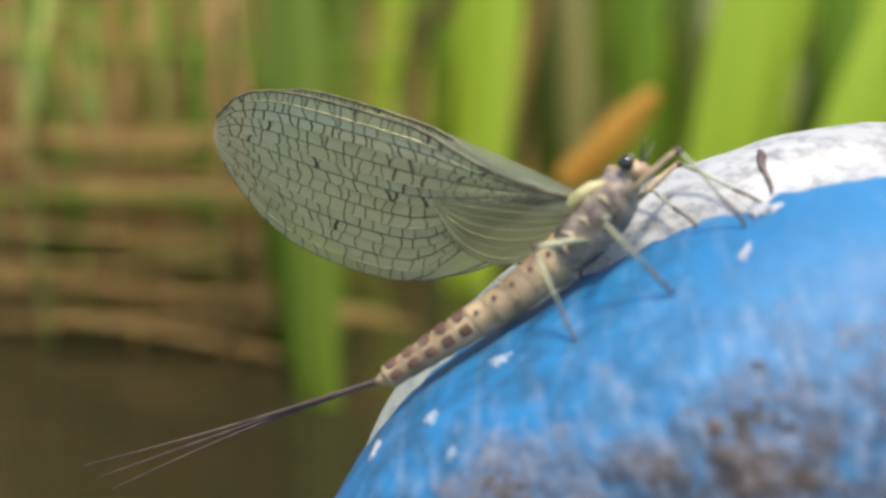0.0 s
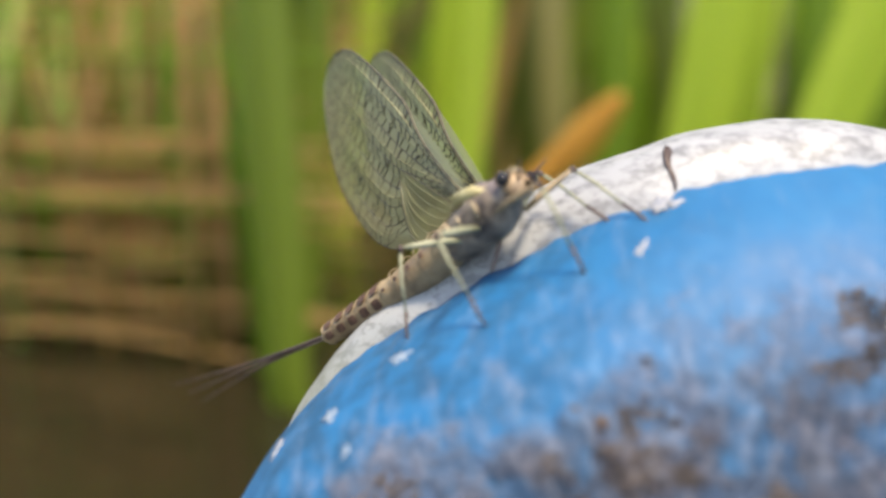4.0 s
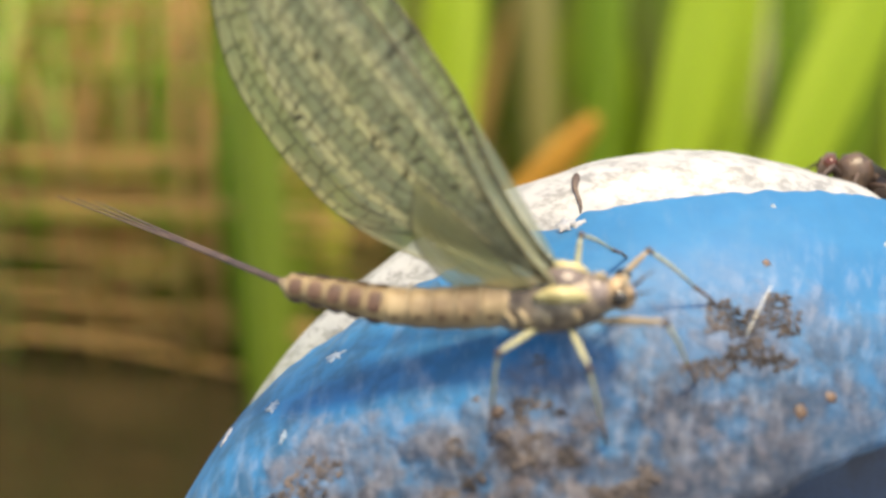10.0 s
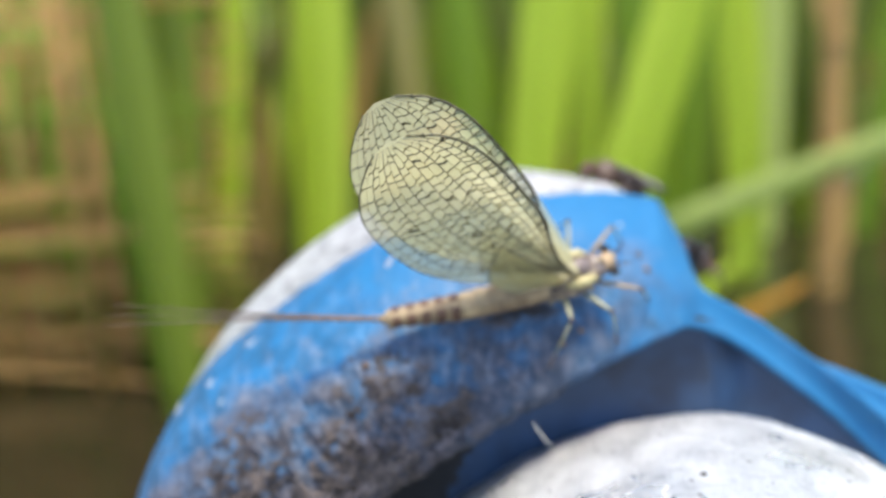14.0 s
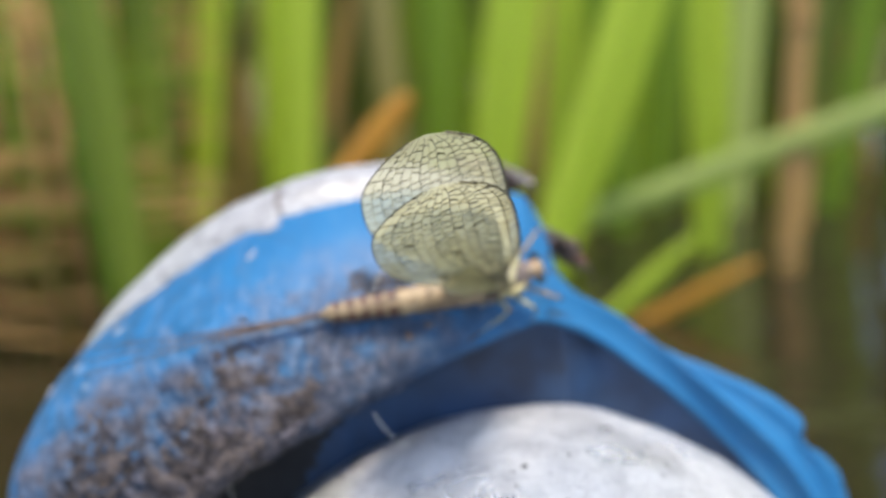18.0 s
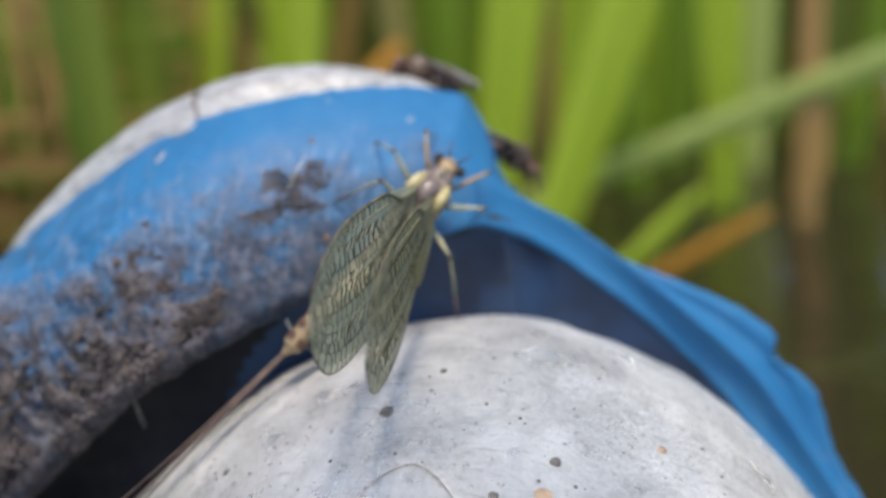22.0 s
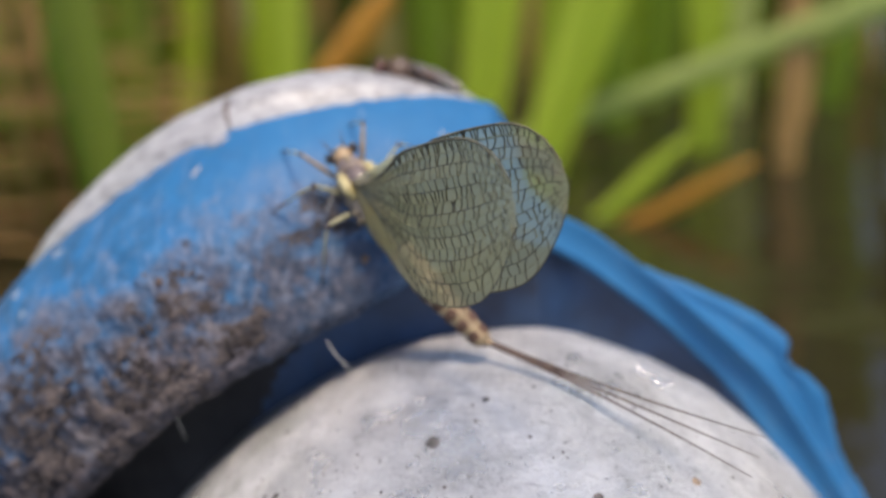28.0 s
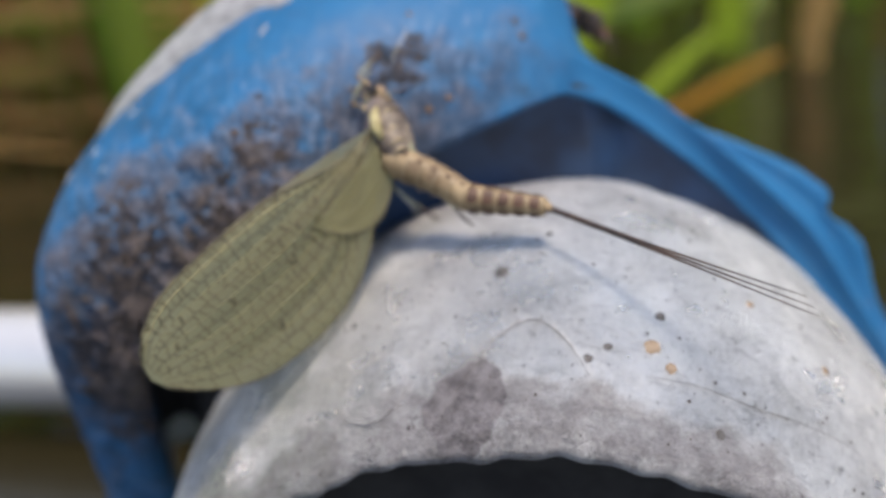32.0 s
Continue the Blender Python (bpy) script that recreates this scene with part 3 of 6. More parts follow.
def ridge(s):
    return max(0.0, min(1.0, (s - 11.2) / 1.6))


def ridge_drop(v):
    """How far the inner side of the ridge falls away below its bead."""
    q = max(0.0, min(1.0, (v - 0.66) / 0.30))
    return 0.05 * q * q * (3 - 2 * q)


def arch_skin(s, v, frame_at=None):
    """A point of the outer surface with its bead, crease, dents and dirt, and its direction outwards."""
    b, f, n, h = frame_at or arch_frame(s)
    on = ridge(s)
    p = b + (f - b) * v + n * h * 4 * v * (1 - v)
    p = p + n * on * (0.15 * math.exp(-(((v - 0.60) / 0.11) ** 2)) - ridge_drop(v) - 0.06 * math.exp(-(((v - 0.28) / 0.14) ** 2)))
    p = p + n * (0.014 * wobble(p, 2.2) + 0.004 * wobble(p, 6.0)) * (1 - 0.5 * on)
    p = p + n * 0.09 * math.exp(-(((s - 10.55) / 0.30) ** 2)) * max(0, 1 - v * 1.8)
    rough = max(0, min(1, (v - 0.42) * 2.4)) * max(0, min(1, (8.6 - s) / 3.0))
    return p + n * rough * (0.06 * wobble(p, 4.0) + 0.06 * wobble(p, 9.0) + 0.045 * wobble(p, 21.0) + 0.025 * wobble(p, 45.0)), n


def skin_frame(s, v):
    """A point of the outer surface and the true direction outwards there."""
    p, n = arch_skin(s, v)
    a = arch_skin(s + 0.06, v)[0] - arch_skin(s - 0.06, v)[0]
    b = arch_skin(s, v + 0.04)[0] - arch_skin(s, v - 0.04)[0]
    m = unit(np.cross(b, a))
    return p, m if m @ n > 0 else -m


def hood():
    root = tagged(new("hood"), "weathered blue plastic hood over a grey metal dome, dirty and torn", "plastic hood")
    grid, uv = [], []
    steps = 640
    for i in range(steps + 1):
        s = 18.0 * i / steps
        b, f, n, h = arch_frame(s)
        down = unit(f - b)
        row, vs = [], []
        on_ridge = ridge(s)
        tear = 0.10 * max(0, 1 - abs(s - 6.82) / 0.22) + 0.03 * wobble((s * 3, 0, 0), 2.0)
        late = max(0.0, min(1.0, (s - 14.6) / 0.8))
        ragged = on_ridge * (0.05 * wobble((s, 1, 0), 1.6) + late * (0.10 * wobble((s, 5, 0), 2.1) + 0.03 * wobble((s, 5, 2), 6.0)) + 0.16 * math.exp(-((s - 15.85) / 0.3) ** 2))
        for w, d in ((-0.10, 0.30), (-0.04, 0.12)):
            row.append(b + down * (w + ragged) - n * d * (1 - 0.6 * on_ridge))
            vs.append(0.0)
        for k in range(81):
            v = k / 80
            p = arch_skin(s, v, (b, f, n, h))[0]
            p = p + down * max(0.0, 1 - v * 6) * (ragged + tear)
            row.append(p)
            vs.append(v)
        edge = 0.05 * wobble(f, 4.0) + 0.03 * wobble(f, 11.0)
        fat = 1 - 0.75 * max(0.0, min(1.0, (s - 8.6) / 2.4))
        fall = n * 0.05 * on_ridge
        for a in range(1, 9):
            w = math.pi * a / 8
            row.append(f + down * (0.13 + edge) * fat * math.sin(w) - n * 0.16 * fat * (1 - math.cos(w)) - fall)
            vs.append(1.0)
        shut = max(0.0, min(1.0, (s - 8.4) / 1.6))
        for v, d in ((0.85, 0.40), (0.6, 0.52), (0.3, 0.62), (0.1, 0.72)):
            v = 1 - (1 - v) * (1 - 0.96 * shut)
            d = d * (1 - 0.85 * shut)
            row.append(b + (f - b) * v - n * d * fat - fall * v)
            vs.append(1.05)
        grid.append(row)
        uv += [(s / 18.0, v) for v in vs]
    piece("arch", sheet("arch", grid, BLUE, uv), root)
    # the lining that closes the gap down to the metal: shade painted black above, darkened blue wall below
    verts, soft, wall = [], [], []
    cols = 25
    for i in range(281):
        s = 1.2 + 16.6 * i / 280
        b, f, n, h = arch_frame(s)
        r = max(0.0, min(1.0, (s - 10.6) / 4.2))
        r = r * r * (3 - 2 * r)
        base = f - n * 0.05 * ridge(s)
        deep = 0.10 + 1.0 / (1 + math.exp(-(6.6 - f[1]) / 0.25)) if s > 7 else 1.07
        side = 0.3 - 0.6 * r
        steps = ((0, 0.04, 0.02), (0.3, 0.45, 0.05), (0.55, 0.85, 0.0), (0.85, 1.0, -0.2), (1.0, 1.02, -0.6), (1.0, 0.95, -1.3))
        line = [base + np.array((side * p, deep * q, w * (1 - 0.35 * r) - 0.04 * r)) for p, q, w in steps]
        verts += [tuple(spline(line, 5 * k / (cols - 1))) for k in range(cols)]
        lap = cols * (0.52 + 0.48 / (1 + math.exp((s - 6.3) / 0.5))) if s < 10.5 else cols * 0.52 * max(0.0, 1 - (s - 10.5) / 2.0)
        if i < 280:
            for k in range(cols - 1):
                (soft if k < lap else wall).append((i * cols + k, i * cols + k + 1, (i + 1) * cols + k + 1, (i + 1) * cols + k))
    piece("lining", mesh_from("lining", verts, wall, LINING), root, "blue inner lining of the hood, darkened for shade")
    piece("gasket", mesh_from("gasket", verts, soft, DARK), root, "black sheet that paints the shade between hood and dome")
    return root


def rim():
    """The sun-bleached white shell behind the blue arch."""
    top = [(-1.9, 7.0, -7.0), (-1.95, 7.0, -5.2), (-1.85, 7.0, -3.6), (-1.6, 7.1, -2.57), (-1.16, 7.15, -1.98), (-0.6, 7.22, -1.47), (0.05, 7.31, -1.02), (0.8, 7.41, -0.69), (1.45, 7.6, -0.53), (2.05, 7.86, -0.52), (2.7, 8.15, -0.69), (3.2, 8.5, -0.97), (3.6, 8.75, -1.5)]
    def point(s, f):
        c = spline(top, 12 * s)
        b, _, n, _ = arch_frame(11 * s)
        low = b - n * 0.10
        return low + (c - low) * f + np.array([0, -0.10, 0.10]) * math.sin(math.pi * f)

    grid = []
    for i in range(161):
        s = i / 160
        c = spline(top, 12 * s)
        row = [point(s, k / 14) for k in range(15)]
        for k in range(1, 9):
            w = 0.5 * math.pi * k / 8
            row.append(c + np.array([0.05, 1.3 * math.sin(w), -1.4 * (1 - math.cos(w))]) + (np.array([2.2, 7.5, -3]) - c) * 0.2 * (k / 8) ** 2)
        grid.append([p + unit(np.array([0, -0.5, 0.8])) * (0.02 * wobble(p, 3.0)) for p in row])
    shell = tagged(piece("white_shell", sheet("white_shell", grid, WHITE)), "sun-bleached white shell with grime behind the blue hood", "shell")
    up = unit(np.array([0, -0.5, 0.8]))
    line = [point(0.636 - 0.022 * q, 0.10 + 0.62 * q) + up * -0.004 for q in np.linspace(0, 1, 9)]
    line = [p + up * 0.02 * wobble(p, 3.0) + np.array([0.012 * math.sin(9 * k / 8), 0, 0]) for k, p in enumerate(line)]
    piece("crack", tube("crack", line, [0.010, 0.022, 0.03, 0.026, 0.034, 0.036, 0.044, 0.036, 0.014], TAIL, 6, flat=0.5), shell, "dark crack in the white shell")
    return shell


def dome_height(x, y):
    u, v = x - 3.75, y - 5.45
    crown = 0.06 * math.exp(-((u - 0.4) ** 2)) / (1 + math.exp(-(v + 0.5) / 0.2))
    return crown - 2.82 + 0.035 * (u + math.sqrt(u * u + 0.3)) - 0.150 * u * u - 0.165 * v * v - 0.003 * u**4 - 0.007 * u**3


def dome_relief(x, y):
    """Shallow marks pressed into the metal: a round blister and a tongue."""
    d = math.hypot((x - 2.55) / 1.15, y - 3.48)
    z = 0.035 * math.exp(-((d - 0.22) / 0.05) ** 2) + 0.05 / (1 + math.exp((d - 0.22) / 0.02))
    w = abs(x - 3.84) / 0.50
    front = 3.87 - 0.44 * w**1.8
    if w < 1.35:
        z += 0.055 / (1 + math.exp((y - front) / 0.015)) * max(0, 1 - (w / 1.35) ** 6)
    return z + 0.03 * wobble((x, y, 0), 0.9) + 0.02 * wobble((x, y, 4), 3.0)


def dome():
    root = tagged(new("metal_dome"), "scratched grey galvanised metal dome with an open dark front", "metal dome")
    grid = []
    for i in range(241):
        x = 0.2 + 8.6 * i / 240
        row = []
        lip = 3.0 + 0.05 * wobble((x, 0, 0), 1.3) + 0.03 * wobble((x, 3, 0), 5.0) + 0.10 * (max(0.0, x - 4.7) + max(0.0, 2.2 - x)) ** 2
        for d, e in ((0.55, -0.34), (0.25, -0.27), (0.06, -0.20), (-0.02, -0.12), (0.0, -0.045)):
            row.append((x, lip + d, dome_height(x, lip + d) + e))
        for k in range(131):
            y = lip + 0.05 + (8.2 - lip) * (k / 130) ** 1.1
            p = (x, y, dome_height(x, y))
            row.append((x, y, p[2] + dome_relief(x, y)))
        grid.append(row)
    piece("shell", sheet("shell", grid, ZINC, [((p[0] - 0.2) / 8.6, (p[1] - 2.7) / 5.5) for r in grid for p in r]), root)
    # a black sheet added behind the lip paints the shade inside
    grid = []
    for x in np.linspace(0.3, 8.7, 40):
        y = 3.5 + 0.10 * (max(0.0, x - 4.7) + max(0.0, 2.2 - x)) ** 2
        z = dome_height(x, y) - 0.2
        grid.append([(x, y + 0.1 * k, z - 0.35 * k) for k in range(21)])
    piece("inner_wall", sheet("inner_wall", grid, DARK), root, "added black sheet that paints the shade inside the dome")
    return root


def patch(verts, faces, c, n, r, rng, lift=0.012, stretch=1.0, sides=9, low=0.8):
    """Adds a small irregular flake, slightly proud of the surface, to a mesh under way."""
    a = unit(np.cross(n, (0.2, 0.9, 0.35)))
    b = np.cross(n, a)
    k = len(verts)
    ring = []
    for i in range(sides):
        w = 2 * math.pi * i / sides
        q = r * rng.uniform(low, 1.12)
        ring.append((math.cos(w) * q * stretch, math.sin(w) * q))
    for x, y in ring:
        verts.append(tuple(c + a * x + b * y - n * 0.015))
    for x, y in ring:
        verts.append(tuple(c + (a * x + b * y) * 0.8 + n * lift))
    verts.append(tuple(c + n * lift * 1.3))
    for i in range(sides):
        j = (i + 1) % sides
        faces.append((k + i, k + j, k + sides + j, k + sides + i))
        faces.append((k + sides + i, k + sides + j, k + 2 * sides))


def crumb(verts, faces, c, r, n, rng):
    """Adds a ragged shard to a mesh under way."""
    k = len(verts)
    a = unit(np.array([rng.gauss(0, 1), rng.gauss(0, 1), rng.gauss(0, 1)]))
    b = unit(np.cross(a, n))
    for i in range(4):
        w = 2 * math.pi * (i + rng.uniform(-0.3, 0.3)) / 4
        q = r * rng.uniform(0.5, 1.5)
        verts.append(tuple(c + (a * math.cos(w) + b * math.sin(w)) * q))
    verts.append(tuple(c + n * r * rng.uniform(0.4, 1.2)))
    verts.append(tuple(c - n * r * 0.6))
    for i in range(4):
        j = (i + 1) % 4
        faces.append((k + i, k + j, k + 4))
        faces.append((k + j, k + i, k + 5))


def marks(hood_root, dome_root, shell_root):
    rng = random.Random(11)
    flake = plain("paint_scuff", (0.09, 0.17, 0.27), (0.36, 0.40, 0.44), 1800, 0.85)
    tan = plain("tan_scuff", (0.22, 0.24, 0.28), (0.42, 0.41, 0.41), 1600, 0.85)
    for s, v, r, mat, st in ((6.72, 0.20, 0.10, tan, 0.6), (3.9, 0.22, 0.11, tan, 0.6), (5.1, 0.2, 0.08, flake, 1.8), (4.5, 0.27, 0.07, flake, 1.6), (6.9, 0.03, 0.09, tan, 1.5), (7.02, 0.05, 0.07, tan, 1.2), (4.7, 0.42, 0.06, flake, 0.7), (9.75, 0.30, 0.05, flake, 1.2), (8.6, 0.10, 0.035, flake, 1.0)):
        verts, faces = [], []
        p, n = skin_frame(s, v)
        patch(verts, faces, p, n, r * 1.1, rng, 0.008, st * 0.7, 24, 0.3)
        piece("scuff", mesh_from("scuff", verts, faces, mat), hood_root, "pale scuffed chip in the blue plastic")
    # crust of dirt along the front edge of the arch
    verts, faces = [], []
    table = [[arch_skin(2.0 + 7.5 * i / 75, j / 40) for j in range(41)] for i in range(76)]
    count = 0
    while count < 11000:
        i, j = rng.randrange(75), rng.randrange(19, 40)
        s, v = 2.0 + i / 10, j / 40
        p, n = table[i][j]
        thick = 1.7 * noise.noise(Vector(p) * 1.7) + 1.0 * noise.noise(Vector(p) * 5.0)
        if thick + 2.6 * (v - 0.70) - 0.09 * max(0, s - 5.5) < 0.30:
            count += 0.02
            continue
        q, m = table[i + 1][j + 1]
        p = p + (table[i + 1][j][0] - p) * rng.random() + (table[i][j + 1][0] - p) * rng.random()
        crumb(verts, faces, p, rng.choice((0.006, 0.008, 0.010, 0.014, 0.020)) * (1.5 if v > 0.75 else 1.0), n, rng)
        count += 1
    for _ in range(2600):
        s = rng.uniform(1.2, 6.8)
        b, f, n, h = arch_frame(s)
        if noise.noise(Vector(f) * 3.0) < -0.15:
            continue
        w = rng.uniform(0.0, 2.2)
        p = f + unit(f - b) * 0.13 * math.sin(w) - n * 0.16 * (1 - math.cos(w))
        crumb(verts, faces, p, rng.choice((0.012, 0.018, 0.026, 0.036)), unit(unit(f - b) + n * 0.3), rng)
    tagged(piece("dirt_crust", mesh_from("dirt_crust", verts, faces, SOIL), hood_root), "crumbly grey-brown dirt crust", kind="stuff")
    for s, v, r in ((6.3, 0.65, 0.05), (6.15, 0.60, 0.03), (4.6, 0.82, 0.07), (3.3, 0.8, 0.08), (8.9, 0.86, 0.06), (9.2, 0.84, 0.05), (10.1, 0.50, 0.05), (10.3, 0.60, 0.06), (8.5, 0.36, 0.035)):
        p, n = skin_frame(s, v)
        verts, faces = [], []
        patch(verts, faces, p, n, r, rng, 0.010, 1.0, 12, 0.55)
        piece("dark_spot", mesh_from("dark_spot", verts, faces, BROWN), hood_root)
    # pale fibres stuck to the plastic and the metal
    for pts in (((2.33, 5.93, -1.52), (2.40, 6.03, -1.36), (2.47, 6.16, -1.22)), ((2.62, 5.3, -2.82), (2.50, 5.28, -2.66), (2.42, 5.3, -2.52)), ((2.62, 5.3, -2.82), (2.70, 5.27, -2.86), (2.80, 5.25, -2.84)), ((0.95, 5.2, -3.5), (0.92, 5.15, -3.2), (1.0, 5.1, -3.0))):
        fibre = [spline(pts, 2 * k / 8) for k in range(9)]
        ob = piece("fibre", tube("fibre", fibre, [0.002 + 0.003 * math.sin(math.pi * k / 8) for k in range(9)], HAIR, 5))
        tagged(ob, "thin pale fibre stuck to the hood", "fibre")
    # pits and stains on the metal
    pit_grey = plain("pit_grey", (0.05, 0.048, 0.045), (0.14, 0.13, 0.125), 900, 0.8)
    crease_grey = plain("crease_grey", (0.13, 0.125, 0.12), (0.34, 0.33, 0.32), 1500, 0.7)
    rust_fleck = plain("rust_fleck", (0.19, 0.13, 0.085), (0.36, 0.28, 0.20), 900, 0.8)
    spots = [(3.53, 4.38, 0.075, pit_grey), (4.86, 4.07, 0.055, pit_grey), (4.80, 3.78, 0.085, rust_fleck), (4.45, 3.72, 0.045, pit_grey), (4.94, 3.65, 0.06, rust_fleck), (4.3, 3.6, 0.05, pit_grey), (5.6, 4.6, 0.05, rust_fleck), (3.9, 4.85, 0.04, pit_grey), (2.2, 4.2, 0.04, pit_grey), (6.2, 4.4, 0.06, rust_fleck), (5.3, 3.3, 0.05, pit_grey)]
    for x, y, r, mat in spots:
        c = np.array((x, y, dome_height(x, y) + dome_relief(x, y)))
        n = unit(np.array([0.30 * (x - 3.8), 0.306 * (y - 5.42), 1.0]))
        verts, faces = [], []
        patch(verts, faces, c, n, r, rng, 0.004, sides=12)
        piece("pit", mesh_from("pit", verts, faces, mat), dome_root, "small dark pit" if mat is pit_grey else "small rusty flake")
    # creases pressed round the tongue, under the blister and along the tarnished band
    tongue = [(3.84 + 0.5 * w, 3.835 - 0.44 * abs(w) ** 1.8) for w in np.linspace(-0.95, 0.95, 27)]
    under = [(2.55 + 0.29 * math.cos(w), 3.48 + 0.25 * math.sin(w)) for w in np.linspace(-2.7, -0.2, 16)]
    band = [(4.75 + 1.7 * f, 3.53 + 0.10 * f + 0.24 * f * f + 0.015 * math.sin(9 * f)) for f in np.linspace(0, 1, 24)]
    for path, width in ((tongue, 0.012), (under, 0.017), (band, 0.008)):
        last = len(path) - 1
        line = [(x, y, dome_height(x, y) + dome_relief(x, y) + 0.3 * width) for x, y in path]
        piece("crease", tube("crease", line, [width * (0.25 + 0.75 * math.sin(math.pi * k / last)) * rng.uniform(0.7, 1.2) for k in range(last + 1)], crease_grey, 6, flat=0.4), dome_root, "dark crease pressed into the metal")
    verts, faces = [], []
    for _ in range(260):
        x, y = rng.uniform(1.5, 7.2), rng.uniform(3.0, 6.0)
        c = np.array((x, y, dome_height(x, y) + dome_relief(x, y)))
        patch(verts, faces, c, unit(np.array([0.30 * (x - 3.8), 0.306 * (y - 5.42), 1.0])), rng.choice((0.006, 0.008, 0.012, 0.02)), rng, 0.002, sides=6)
    tagged(piece("speck", mesh_from("speck", verts, faces, SOIL), dome_root), "fine dark specks on the metal", kind="stuff")


HOOD, SHELL, DOME = hood(), rim(), dome()
marks(HOOD, DOME, SHELL)
pipe = piece("metal_tube", tube("metal_tube", [(-60, 12.6, -8.75), (-6, 12.3, -8.5), (5, 12.2, -8.45)], [0.96, 0.96, 0.96], STEEL, 24))
tagged(pipe, "shiny bare metal tube behind the blue hood", "tube")


# ---- the mayfly ----
def lathe_x(name, profile, mat, sides=14, squash=1.0):
    """A round body along x from (x, radius, z) rows."""
    g = []
    for x, r, z in profile:
        g.append([(x, r * math.cos(2 * math.pi * k / sides), z + r * squash * math.sin(2 * math.pi * k / sides)) for k in range(sides)])
    me = sheet(name, g, mat, closed=True)
    return me


def wing_outline(f):
    """Leading and trailing offsets of the forewing at the share f of its length: a broad wing with a rounded tip."""
    lead = -0.02 - 0.33 * math.sin(math.pi * min(1.0, f / 1.25) ** 0.9 * 0.72)
    trail = 0.05 + 0.88 * math.sin(0.5 * math.pi * min(1.0, f / 0.50)) ** 0.95
    if f > 0.50:
        trail *= 1 - 0.50 * ((f - 0.50) / 0.50) ** 2.2
    # both edges close in an arc at the tip
    arc = math.sqrt(max(0.0, 1 - max(0.0, (f - 0.74) / 0.26) ** 2.3))
    middle = 0.10
    return middle + (lead - middle) * arc, middle + (trail - middle) * arc


BLOTCH = plain("brown_blotch", (0.05, 0.023, 0.014), (0.14, 0.072, 0.043), 1400, 0.5)
HEADTAN = plain("tan_head", (0.16, 0.10, 0.06), (0.46, 0.32, 0.18), 1300, 0.4)
PLATE = plain("umber_plate", (0.075, 0.055, 0.048), (0.21, 0.165, 0.15), 700, 0.32)
SEAM = plain("cream_seam", (0.23, 0.175, 0.10), (0.38, 0.30, 0.19), 1200, 0.5)
CROSS = plain("dark_cross_vein", (0.042, 0.034, 0.018), (0.105, 0.09, 0.042), 900, 0.5)
FRONT_LEN, END_LEN = 0.76, 0.68
WING_SPAN = 2.9


def wing_point(f, q):
    """A point of the pleated wing sheet: f along it, q from the leading to the trailing edge."""
    lead, trail = wing_outline(f)
    pleat = 0.020 * math.sin(q * math.pi * 7) * math.sin(math.pi * min(1.0, f * 1.1)) * (1 - 0.4 * q)
    return np.array((WING_SPAN * f, lead + (trail - lead) * q, pleat))


def vein_point(f, q):
    """The same, with the long veins drawn together towards the wing's root."""
    spread = min(1.0, f * 2.6)
    return wing_point(f, q * spread + (1 - spread) * 0.30)


def hind_point(f, q):
    """A point of the small rounded hindwing."""
    lo = 0.10 + 0.10 * f
    hi = lo + 0.44 * math.sin(math.pi * min(1.0, 0.12 + 0.80 * f)) ** 0.75 * math.sqrt(max(0.0, 1 - max(0.0, (f - 0.7) / 0.3) ** 2))
    return np.array((0.06 + 0.98 * f, lo + (hi - lo) * q, 0.030 + 0.004 * math.sin(q * 15) * math.sin(math.pi * f)))


def bar(verts, faces, a, b, w, h):
    """Adds a short vein from a to b, as wide as 2 w and as high as 2 h, to a mesh under way."""
    k = len(verts)
    for dz in (h, -h):
        for p, sg in ((a, -1), (a, 1), (b, 1), (b, -1)):
            verts.append((p[0] + sg * w, p[1], p[2] + dz))
    faces += [(k, k + 1, k + 2, k + 3), (k + 7, k + 6, k + 5, k + 4), (k, k + 3, k + 7, k + 4), (k + 1, k + 5, k + 6, k + 2)]


